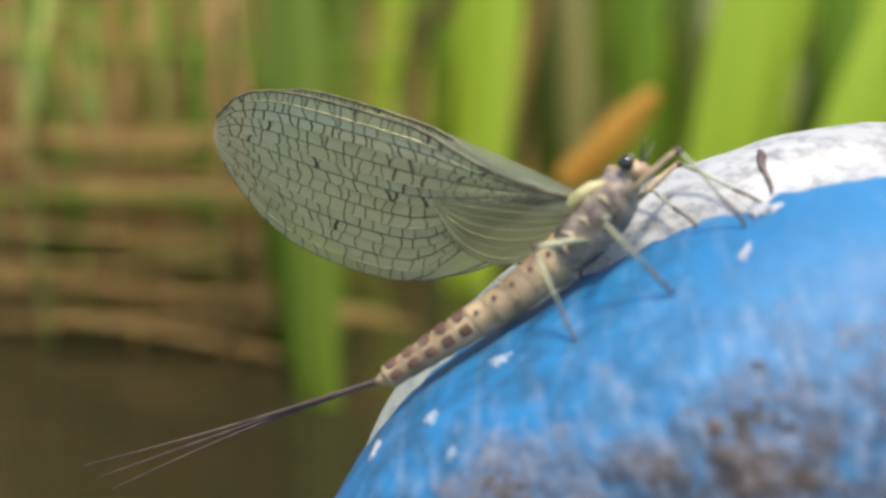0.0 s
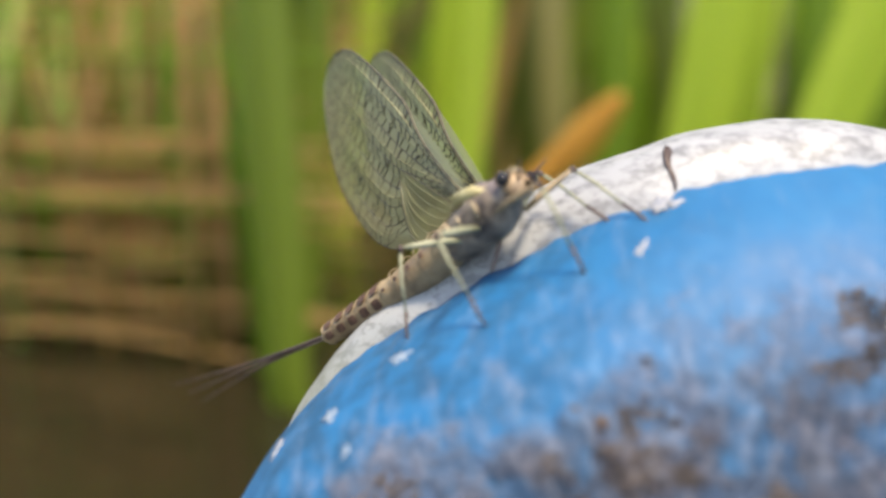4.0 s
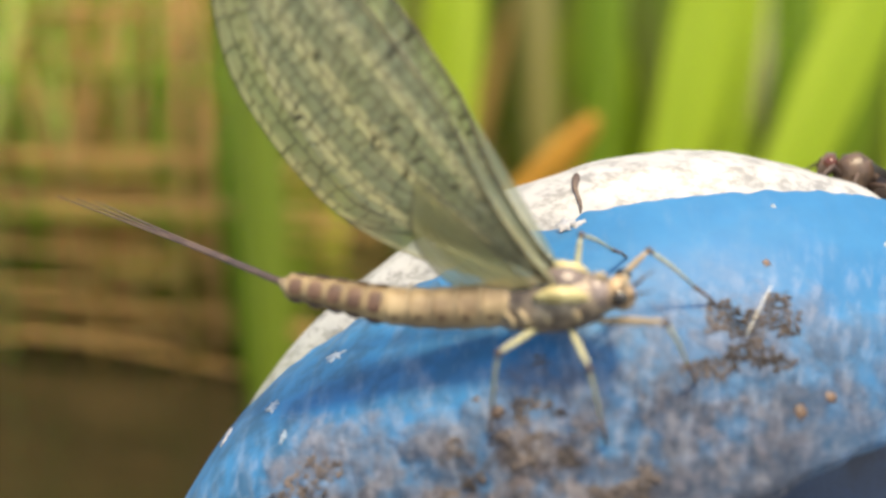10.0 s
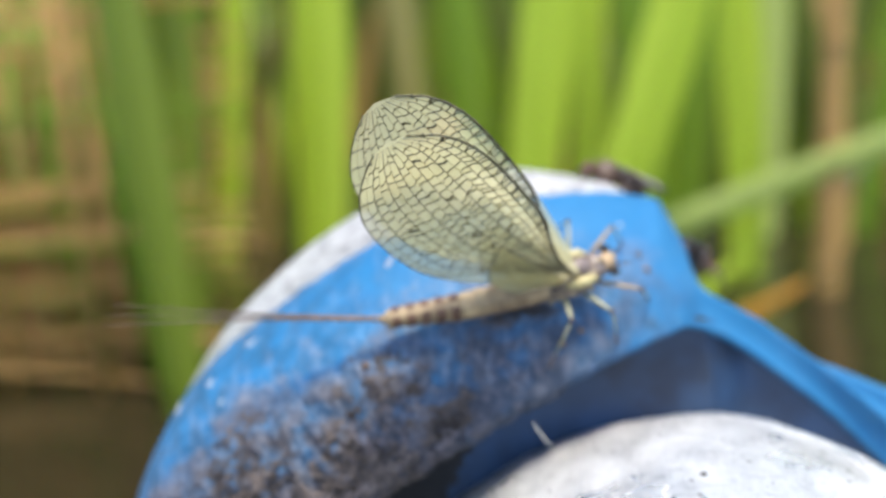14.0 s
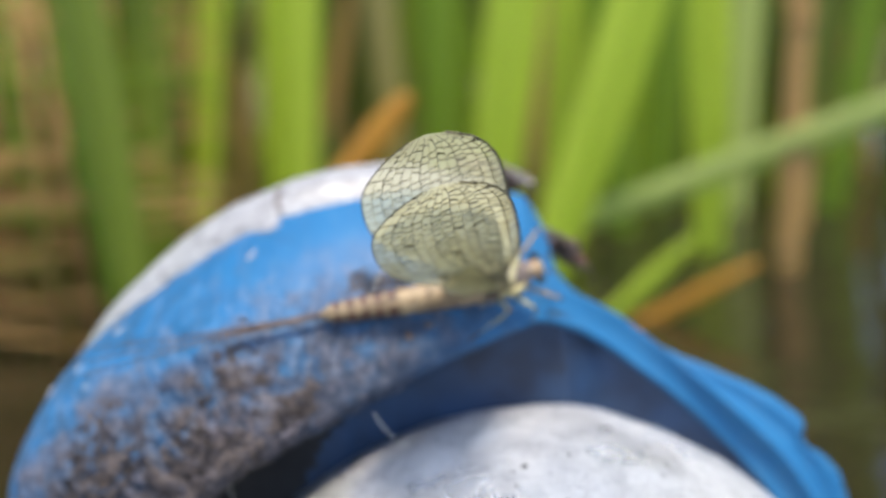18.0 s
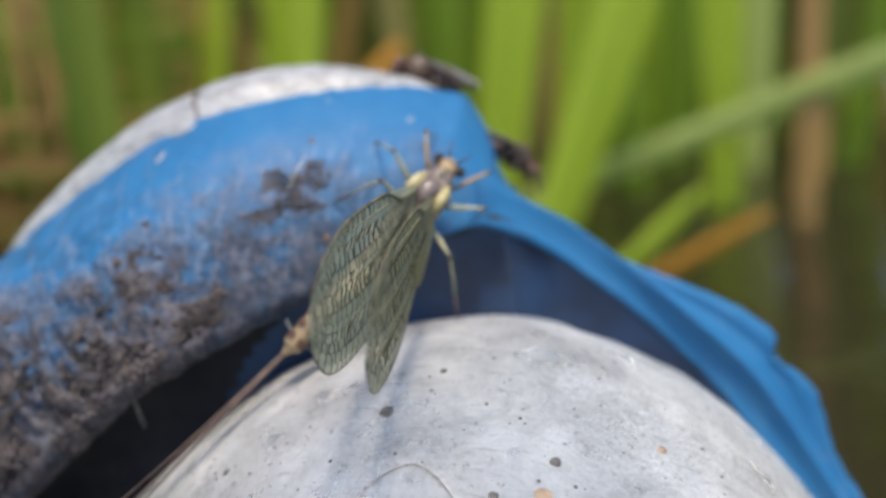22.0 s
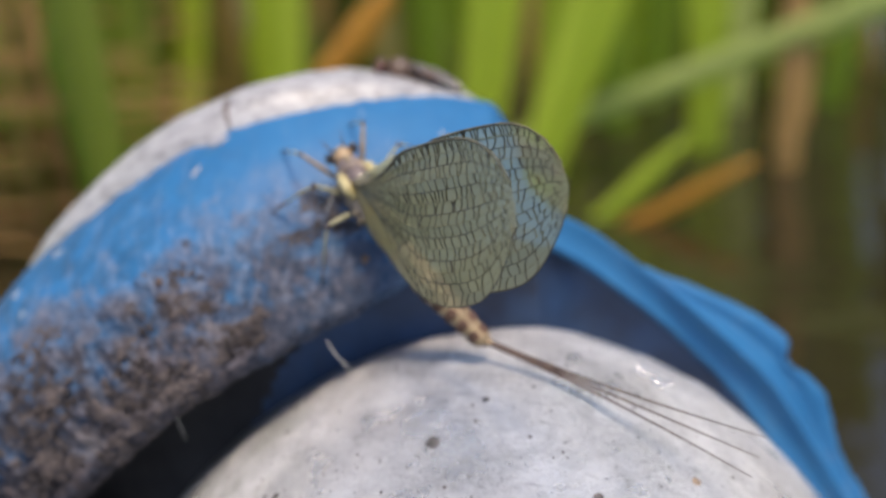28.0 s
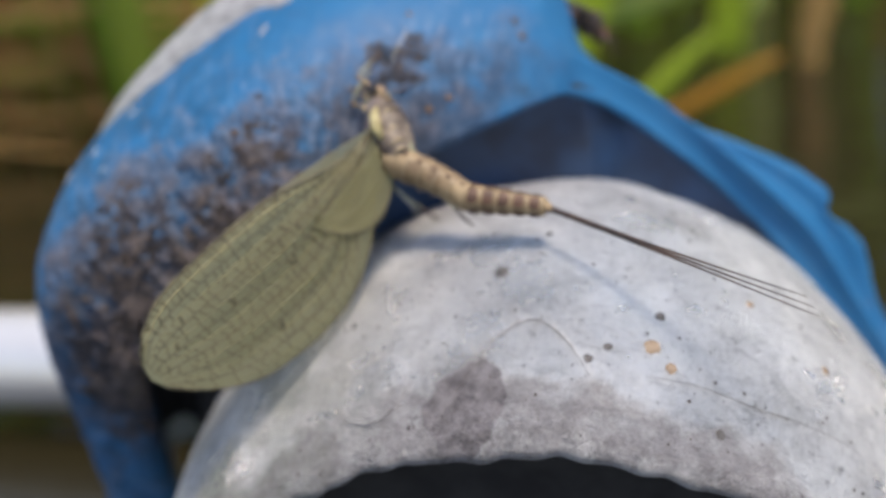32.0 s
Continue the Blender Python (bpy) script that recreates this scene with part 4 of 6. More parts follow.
def forewing(root):
    wing = piece("forewing", sheet("forewing", [[wing_point(i / 60, j / 42) for j in range(43)] for i in range(61)], WING), root, "olive-yellow translucent forewing with dark cross veins")
    piece("hindwing", sheet("hindwing", [[hind_point(i / 24, j / 14) for j in range(15)] for i in range(25)], WING), wing, "small rounded smoky hindwing")
    for q in range(6):
        line = [hind_point(0.05 + 0.88 * i / 8, 0.1 + 0.8 * q / 5) for i in range(9)]
        piece("hind_vein", tube("hind_vein", line, [0.004] * 9, COSTA, 4), wing)
    for line in ([hind_point(f, 1.0) for f in np.linspace(0.05, 0.97, 18)], [hind_point(f, 0.0) for f in np.linspace(0.05, 0.97, 12)]):
        piece("hind_hem", tube("hind_hem", line, [0.006] * len(line), VEIN, 4), wing)
    lanes = 14
    for v in range(lanes + 1):
        line = [vein_point(0.02 + 0.965 * i / 17, v / lanes) for i in range(18)]
        rad = [(0.018 if v == 0 else 0.011 if v == 1 else 0.0055 if v % 2 else 0.0072) * (1 - 0.55 * i / 17) for i in range(18)]
        piece("vein", tube("vein", line, rad, VEIN if v % 2 == 0 else COSTA, 5), wing)
    edge = [wing_point(f, 1.0) for f in np.linspace(0.12, 0.985, 24)]
    piece("hem", tube("hem", edge, [0.006] * 24, VEIN, 4), wing)
    rng = random.Random(3)
    verts, faces = [], []
    for v in range(lanes):
        q = v / lanes
        f = 0.09 + 0.03 * rng.random()
        while f < 0.97:
            # dark and close along the leading edge, faint towards the rear and the tip
            dark = max(0.0, 1 - 1.25 * q) * (1.1 - 0.5 * f)
            w = 0.0030 + 0.0034 * dark * rng.random()
            if rng.random() < 0.10 * dark + (0.30 if 0.36 < f < 0.52 and 2 < v < 7 else 0.0):
                w = rng.uniform(0.009, 0.016)
            a, b = vein_point(f, q), vein_point(min(0.985, f + rng.uniform(-0.014, 0.014)), (v + 1) / lanes)
            middle = (a + b) / 2 + np.array((rng.uniform(-0.02, 0.02), 0, 0))
            bar(verts, faces, a, middle, w, 0.005)
            bar(verts, faces, middle, b, w, 0.005)
            f += (0.020 if v < 1 else 0.030 + 0.012 * q) * rng.uniform(0.65, 1.45)
    tagged(piece("vein_net", mesh_from("vein_net", verts, faces, CROSS), wing), kind="stuff")
    return wing


def abdomen_part(name, length, first, girth, rings, label, root):
    """A stretch of the abdomen from its hinge along -x, in rings that overlap like tiles."""
    rows = [(0.10, girth(first) * 0.80, 0.0)]
    for i in range(rings * 8 + 1):
        f = i / (rings * 8)
        rows.append((-length * f, girth(first + (1 - first if first else 0.55) * f) * (0.97 + 0.07 * ((f * rings) % 1.0) ** 2), -0.03 * math.sin(math.pi * f) if not first else 0.0))
    last = rows[-1]
    rows.append((last[0] - 0.03, last[1] * 0.55, last[2]))
    part = piece(name, lathe_x(name, rows, CUTICLE, 18, 0.92), root, label)
    for k in range(1, rings + 1):
        x = -length * (k - 0.02) / rings
        r = girth(first + (1 - first if first else 0.55) * k / rings) * 1.035
        piece("seam", tube("seam", [(x, r * 1.01 * math.cos(w), 0.93 * r * math.sin(w)) for w in np.linspace(0.1, math.pi - 0.1, 12)], [0.002] + [0.0038] * 10 + [0.002], SEAM, 5), part, "cream edge of a body ring")
    return part


def blotch_on(part, length, girth_at, x0, x1, lo, hi):
    """A brown patch that lies on the rounded body between x0 and x1 and the angles lo and hi."""
    g = []
    for j in range(7):
        f = x0 + (x1 - x0) * j / 6
        inset = 0.16 * (hi - lo) * (1 - math.sin(math.pi * (j + 0.6) / 7.2))
        r = girth_at(f) * 1.03 + (0.004 if j in (0, 6) else 0.008)
        g.append([(-length * f, r * math.cos(w), 0.93 * r * math.sin(w)) for w in np.linspace(lo + inset, hi - inset, 8)])
    piece("blotch", sheet("blotch", g, BLOTCH), part)


# hip, resting foot and bulge of the knee of each leg, on the left side
LEG_PLAN = (((0.20, 0.12, -0.16), (0.95, 0.38, -0.30), 0.50), ((0.02, 0.14, -0.18), (0.30, 0.80, -0.42), 0.34), ((-0.16, 0.13, -0.17), (-0.52, 0.70, -0.40), 0.36))
THIGH, SHIN = 0.42, 0.64


def mayfly():
    root = tagged(new("mayfly"), "live mayfly with net-veined upright wings and a cream banded abdomen", "mayfly")
    thorax = piece("thorax", lathe_x("thorax", [(-0.46, 0.09, -0.07), (-0.38, 0.15, -0.08), (-0.18, 0.19, -0.08), (0.03, 0.20, -0.07), (0.17, 0.16, -0.07), (0.24, 0.115, -0.06), (0.29, 0.095, -0.06)], MOTTLE, 16, 0.95), root, "dark brown thorax with cream marks")
    piece("back_plate", lathe_x("back_plate", [(-0.17, 0.02, 0.06), (-0.13, 0.07, 0.06), (-0.04, 0.105, 0.065), (0.06, 0.10, 0.06), (0.13, 0.07, 0.045), (0.17, 0.02, 0.03)], PLATE, 14, 0.85), thorax, "smooth umber back plate")
    piece("collar", lathe_x("collar", [(0.16, 0.125, -0.045), (0.20, 0.135, -0.045), (0.25, 0.115, -0.05), (0.28, 0.095, -0.055)], PLATE, 14), thorax)
    piece("pale_mark", tube("pale_mark", [(0.19, 0, 0.086), (0.24, 0, 0.080), (0.28, 0, 0.050)], [0.012, 0.034, 0.014], SEAM, 8), thorax)
    for y in (-1, 1):
        piece("wing_root", tube("wing_root", [(-0.16, y * 0.13, 0.05), (-0.05, y * 0.145, 0.075), (0.08, y * 0.135, 0.05), (0.17, y * 0.115, 0.0)], [0.02, 0.055, 0.05, 0.018], YELLOW, 9), thorax, "cream-yellow wing root")
        for x in (-0.34, -0.25, -0.12, 0.06):
            piece("side_mark", tube("side_mark", [(x, y * 0.165, 0.0), (x + 0.035, y * 0.188, -0.07), (x + 0.02, y * 0.17, -0.14)], [0.010, 0.022, 0.010], SEAM, 6), thorax)
    head = piece("head", lathe_x("head", [(0.27, 0.07, -0.05), (0.30, 0.10, -0.05), (0.345, 0.11, -0.055), (0.39, 0.085, -0.075), (0.42, 0.03, -0.09)], HEADTAN, 14), root, "tan head with a pale brow")
    piece("brow", tube("brow", [(0.365, -0.06, 0.035), (0.385, 0, 0.035), (0.365, 0.06, 0.035)], [0.014, 0.022, 0.014], SEAM, 7), head)
    for y in (-0.12, 0.12):
        piece("eye", tube("eye", [(0.315, y * 0.75, -0.005), (0.328, y * 0.92, -0.005), (0.35, y * 0.98, -0.01), (0.375, y * 0.90, -0.015), (0.388, y * 0.75, -0.02)], [0.018, 0.045, 0.052, 0.042, 0.016], EYE, 10), head)
        piece("antenna", tube("antenna", [(0.41, y * 0.4, -0.05), (0.48, y * 0.7, -0.01), (0.55, y * 0.9, 0.02)], [0.014, 0.008, 0.003], TAIL, 5), head)

    def girth(f):
        return 0.155 - 0.068 * f ** 1.5

    front = abdomen_part("abdomen", FRONT_LEN, 0.0, girth, 5, "cream ringed abdomen with small brown dots", root)
    end = abdomen_part("abdomen_end", END_LEN, 0.55, girth, 5, "tapering end of the abdomen with dark brown blotches", root)
    for k in range(5):
        for lo, hi in ((-0.10, 0.14), (math.pi - 0.14, math.pi + 0.10)):
            blotch_on(front, FRONT_LEN, lambda f: girth(0.55 * f), 0.2 * k + 0.09, 0.2 * k + 0.14, lo, hi)
        spans = ((0.20, 1.36), (math.pi - 1.36, math.pi - 0.20), (-0.75, -0.10), (math.pi + 0.10, math.pi + 0.75))
        for lo, hi in spans:
            blotch_on(end, END_LEN, lambda f: girth(0.55 + 0.45 * f), 0.2 * k + 0.035, 0.2 * k + 0.155, lo, hi)
    tail = piece("tail_base", lathe_x("tail_base", [(0.03, 0.055, 0), (-0.04, 0.05, 0), (-0.10, 0.02, 0)], CUTICLE, 10), root)
    for y, z in ((-0.07, 0.03), (0.0, -0.01), (0.07, -0.05)):
        line = [(0, y * 0.12, 0), (-0.5, y * 0.25, z * 0.15), (-1.1, y * 0.5, z * 0.5), (-1.8, y * 1.1, z * 1.3), (-2.5, y * 1.9, z * 2.4)]
        piece("tail_filament", tube("tail_filament", [spline(line, 4 * k / 20) for k in range(21)], [0.019 - 0.0008 * k for k in range(21)], TAIL, 6), tail)
    wings = [forewing(root), forewing(root)]
    # six legs, each a thigh with a shin that bends at the knee
    legs = []
    for y in (1, -1):
        for n, (hip, foot, rise) in enumerate(LEG_PLAN):
            tone = LEG if n else CUTICLE
            leg = piece("leg", tube("leg", [(0, 0, 0), (THIGH * 0.35, 0, 0.008), (THIGH * 0.8, 0, 0.004), (THIGH, 0, 0)], [0.017, 0.025, 0.019, 0.012], tone, 8), root, "thin pale jointed leg")
            shin = piece("shin", tube("shin", [(0, 0, 0), (SHIN * 0.3, 0, 0.012), (SHIN * 0.66, 0, 0)], [0.013, 0.012, 0.009], LEG, 7), leg)
            piece("knee", tube("knee", [(-0.02, 0, 0), (0.005, 0, 0), (0.035, 0, 0)], [0.013, 0.024, 0.014], TAIL, 7), shin)
            piece("foot", tube("foot", [(SHIN * 0.65, 0, 0), (SHIN * 0.85, 0, 0.006), (SHIN * 0.97, 0, -0.004), (SHIN, 0, -0.02)], [0.013, 0.011, 0.010, 0.004], TAIL, 6), shin)
            legs.append((leg, shin, np.array(hip) * (1, y, 1), np.array(foot) * (1, y, 1), rise, y))
    return root, wings, front, end, tail, legs


def house_fly():
    root = tagged(new("fly"), "small dark bristly fly resting on the white shell", "fly")
    piece("thorax", lathe_x("thorax", [(-0.14, 0.06, 0.12), (-0.08, 0.14, 0.13), (0.05, 0.16, 0.14), (0.15, 0.11, 0.13), (0.18, 0.05, 0.12)], BROWN, 12), root)
    piece("abdomen", lathe_x("abdomen", [(-0.5, 0.02, 0.06), (-0.42, 0.10, 0.08), (-0.28, 0.15, 0.10), (-0.16, 0.12, 0.11), (-0.12, 0.05, 0.12)], TAIL, 12), root)
    head = piece("head", lathe_x("head", [(0.17, 0.05, 0.12), (0.22, 0.11, 0.12), (0.28, 0.10, 0.11), (0.31, 0.04, 0.10)], BROWN, 12), root)
    for y in (-1, 1):
        piece("eye", tube("eye", [(0.20, 0.07 * y, 0.14), (0.24, 0.10 * y, 0.14), (0.28, 0.07 * y, 0.13)], [0.03, 0.065, 0.03], RUST_EYE, 10), head)
        g = [[(-0.05 - 0.62 * f, y * (0.08 + 0.05 * f + 0.20 * math.sin(math.pi * f) * j / 6), 0.20 - 0.10 * f + 0.01 * j) for j in range(7)] for f in np.linspace(0, 1, 14)]
        piece("wing", sheet("wing", g, GREY_WING), root)
        for x in (-0.1, 0.02, 0.12):
            piece("leg", tube("leg", [(x, 0.08 * y, 0.08), (x * 2.0, 0.24 * y, 0.13), (x * 2.8, 0.34 * y, -0.02)], [0.022, 0.018, 0.01], TAIL, 6), root)
    return root


RUST_EYE = plain("rusty_eye", (0.09, 0.02, 0.012), (0.16, 0.05, 0.02), 600, 0.25)
HOUSE_FLY = house_fly()
OTHER_FLY = copy_thing(HOUSE_FLY, pose(3.97 * U, 8.36 * U, -1.82 * U, 20, 35, 60))
tagged(OTHER_FLY, "brown fly clinging to the far side of the hood", "fly")


FLY, WINGS, ABDOMEN, ABDOMEN_END, TAILS, LEGS = mayfly()


def footing():
    """Points of the hood and the dome on which feet may stand."""
    pts = [arch_skin(s, v)[0] for s in np.linspace(2.0, 13.0, 111) for v in np.linspace(0.02, 1.0, 25)]
    pts += [np.array((x, y, dome_height(x, y) + dome_relief(x, y))) for x in np.linspace(1.5, 6.5, 51) for y in np.linspace(3.4, 6.4, 31)]
    return np.array(pts)


def aim(a, b, up):
    """A pose at a whose x axis points to b, with z towards up."""
    x = unit(b - a)
    y = unit(np.cross(up, x))
    z = np.cross(x, y)
    m = Matrix([(x[i], y[i], z[i], a[i] * U) for i in range(3)] + [(0, 0, 0, 1)])
    return m


def stride(rows):
    """Bends every leg so that its foot meets the surface under the body."""
    ground_pts = footing()
    for leg, shin, hip, foot, rise, y in LEGS:
        thigh_rows, shin_rows = [], []
        for t, m in rows:
            turn = np.array(m.to_3x3())
            at = np.array(m.translation) / U
            want = at + turn @ foot
            cost = np.linalg.norm(ground_pts - want, axis=1)
            near = ground_pts[np.argsort(cost)[:6]].mean(axis=0)
            goal = turn.T @ (near - at)
            reach = goal - hip
            d = min(max(np.linalg.norm(reach), 0.35), (THIGH + SHIN) * 0.97)
            goal = hip + unit(reach) * d
            # the knee stands up and out from the line between hip and foot
            along = unit(reach)
            lift = np.array((0.1, 0.35 * y, 1.0))
            lift = unit(lift - along * (lift @ along))
            p = (THIGH**2 - SHIN**2 + d * d) / (2 * d)
            knee = hip + along * p + lift * math.sqrt(max(0.0004, THIGH**2 - p * p))
            a = aim(hip, knee, lift)
            b = aim(knee, goal, lift)
            thigh_rows.append((t, a))
            shin_rows.append((t, a.inverted() @ b))
        walk(leg, thigh_rows)
        walk(shin, shin_rows)


def motions():
    walk(HOUSE_FLY, [(t, pose(x * U, y * U, z * U, 0, -20, 187)) for t, x, y, z in ((0, 3.05, 8.40, -0.84), (24, 3.02, 8.40, -0.83), (27, 2.76, 8.23, -0.78), (28.5, 2.52, 8.08, -0.73), (30, 2.42, 8.02, -0.71), (32, 2.40, 8.02, -0.71))])
    rows = [
        (0, pose(0.00014, 0.05211, -0.00778, -22.1, -50.2, 8.2)),
        (0.5, pose(0.00083, 0.05224, -0.00779, -14.9, -50.3, 2.2)),
        (1, pose(-0.00015, 0.05195, -0.00743, -16.7, -60.2, -14.5)),
        (1.5, pose(0.00013, 0.05234, -0.00740, 31.5, -56.4, -49.2)),
        (2, pose(0.00091, 0.05134, -0.00875, 34.0, -49.0, -25.9)),
        (2.5, pose(0.00079, 0.05189, -0.00756, -7.0, -45.9, -4.3)),
        (3, pose(-0.00061, 0.05227, -0.00730, 3.7, -39.9, -20.0)),
        (3.5, pose(-0.00041, 0.05288, -0.00748, -8.4, -35.9, -23.0)),
        (5.5, pose(-0.00178, 0.04714, -0.01012, 11.1, -31.4, -57.0)),
        (6, pose(-0.00114, 0.04590, -0.01039, 32.0, -25.2, -49.0)),
        (6.5, pose(-0.00053, 0.04629, -0.01003, 38.7, -27.1, -50.0)),
        (7, pose(0.00052, 0.04540, -0.01042, 37.7, -23.6, -49.5)),
        (7.5, pose(0.00119, 0.04512, -0.01031, 25.6, -20.1, -43.4)),
        (8, pose(0.00256, 0.04486, -0.01011, 27.8, -14.1, -28.5)),
        (8.5, pose(0.00376, 0.04413, -0.01031, 18.6, -13.5, -24.0)),
        (9, pose(0.00585, 0.04427, -0.01021, 14.7, -6.9, -17.2)),
        (9.5, pose(0.00735, 0.04335, -0.01018, 17.6, -3.5, -10.6)),
        (10, pose(0.01011, 0.04348, -0.00951, 22.4, -8.6, 1.9)),
        (10.5, pose(0.01203, 0.04369, -0.00990, 15.1, -8.3, 10.6)),
        (11, pose(0.01359, 0.04366, -0.01006, 23.3, -7.6, 12.9)),
        (11.5, pose(0.01457, 0.04353, -0.01043, 20.7, 2.9, 8.2)),
        (12, pose(0.01496, 0.04406, -0.00940, 10.9, 1.1, 13.9)),
        (12.5, pose(0.01709, 0.04456, -0.01032, 14.7, 3.9, 13.3)),
        (13, pose(0.01996, 0.04530, -0.01012, 23.2, 2.3, 16.6)),
        (13.5, pose(0.02228, 0.04628, -0.01052, 54.3, -7.1, 19.2)),
        (14, pose(0.02280, 0.04695, -0.01014, 55.2, -11.3, 24.8)),
        (14.5, pose(0.02205, 0.04660, -0.00987, 52.0, -9.6, 20.4)),
        (16.5, pose(0.02677, 0.04949, -0.01055, 50.2, -7.6, 27.3)),
        (17, pose(0.02771, 0.04990, -0.01073, 50.0, -3.3, 32.1)),
        (17.5, pose(0.02783, 0.05021, -0.01071, 60.1, -4.8, 32.4)),
        (18, pose(0.02905, 0.05030, -0.01186, 72.3, -7.8, 33.6)),
        (18.5, pose(0.03141, 0.05129, -0.01302, 77.1, -3.2, 36.1)),
        (19, pose(0.03074, 0.05156, -0.01216, 80.3, -7.2, 34.6)),
        (19.5, pose(0.03112, 0.05173, -0.01216, 71.8, -1.3, 29.2)),
        (20, pose(0.03040, 0.05141, -0.01251, 85.5, -5.4, 36.7)),
        (20.2, pose(0.03053, 0.05168, -0.01164, 89.0, -10.1, 35.6)),
        (20.5, pose(0.02989, 0.05152, -0.01182, 85.6, -8.9, 40.0)),
        (20.8, pose(0.03037, 0.05134, -0.01176, 81.1, -12.2, 50.1)),
        (21, pose(0.03020, 0.04891, -0.01555, 93.4, -18.9, 44.4)),
        (21.5, pose(0.02843, 0.04861, -0.01313, 53.6, -35.1, 40.9)),
        (21.8, pose(0.02811, 0.04832, -0.01297, 45.9, -35.9, 45.2)),
        (22, pose(0.02878, 0.04855, -0.01305, 50.9, -38.7, 47.0)),
        (22.2, pose(0.02887, 0.04876, -0.01296, 51.2, -37.9, 45.8)),
        (22.5, pose(0.02707, 0.04778, -0.01298, 38.7, -37.2, 48.7)),
        (23, pose(0.02670, 0.04873, -0.01201, 30.2, -38.0, 58.0)),
        (23.5, pose(0.02694, 0.04849, -0.01187, 33.0, -44.8, 57.6)),
        (24, pose(0.02372, 0.04768, -0.01057, 21.7, -51.7, 82.1)),
        (24.5, pose(0.02403, 0.04732, -0.01125, 31.9, -54.8, 93.9)),
        (26.5, pose(0.01829, 0.04408, -0.01172, -16.0, -27.6, 159.1)),
        (27, pose(0.01901, 0.04454, -0.01077, -5.5, -24.8, 176.1)),
        (27.5, pose(0.01999, 0.04535, -0.01044, -18.2, -35.1, 164.6)),
        (28, pose(0.02163, 0.04711, -0.00982, -24.1, -42.2, 139.9)),
        (28.3, pose(0.02360, 0.04813, -0.00990, -20.3, -41.4, 121.4)),
        (28.5, pose(0.02292, 0.04777, -0.00985, -32.7, -45.6, 122.9)),
        (29, pose(0.02280, 0.04721, -0.01010, -61.2, -48.9, 112.4)),
        (29.5, pose(0.02177, 0.04589, -0.01155, -78.6, -43.3, 117.1)),
        (30, pose(0.01816, 0.04100, -0.01629, -102.9, -35.3, 150.4)),
        (30.5, pose(0.02011, 0.04190, -0.01563, -107.6, -42.1, 141.4)),
        (31, pose(0.01777, 0.04052, -0.01596, -107.4, -35.0, 148.0)),
        (31.5, pose(0.01878, 0.04129, -0.01639, -111.8, -38.5, 137.7)),
        (32, pose(0.01906, 0.04131, -0.01538, -94.0, -47.8, 122.4)),
    ]
    walk(FLY, rows)
    stride(rows)
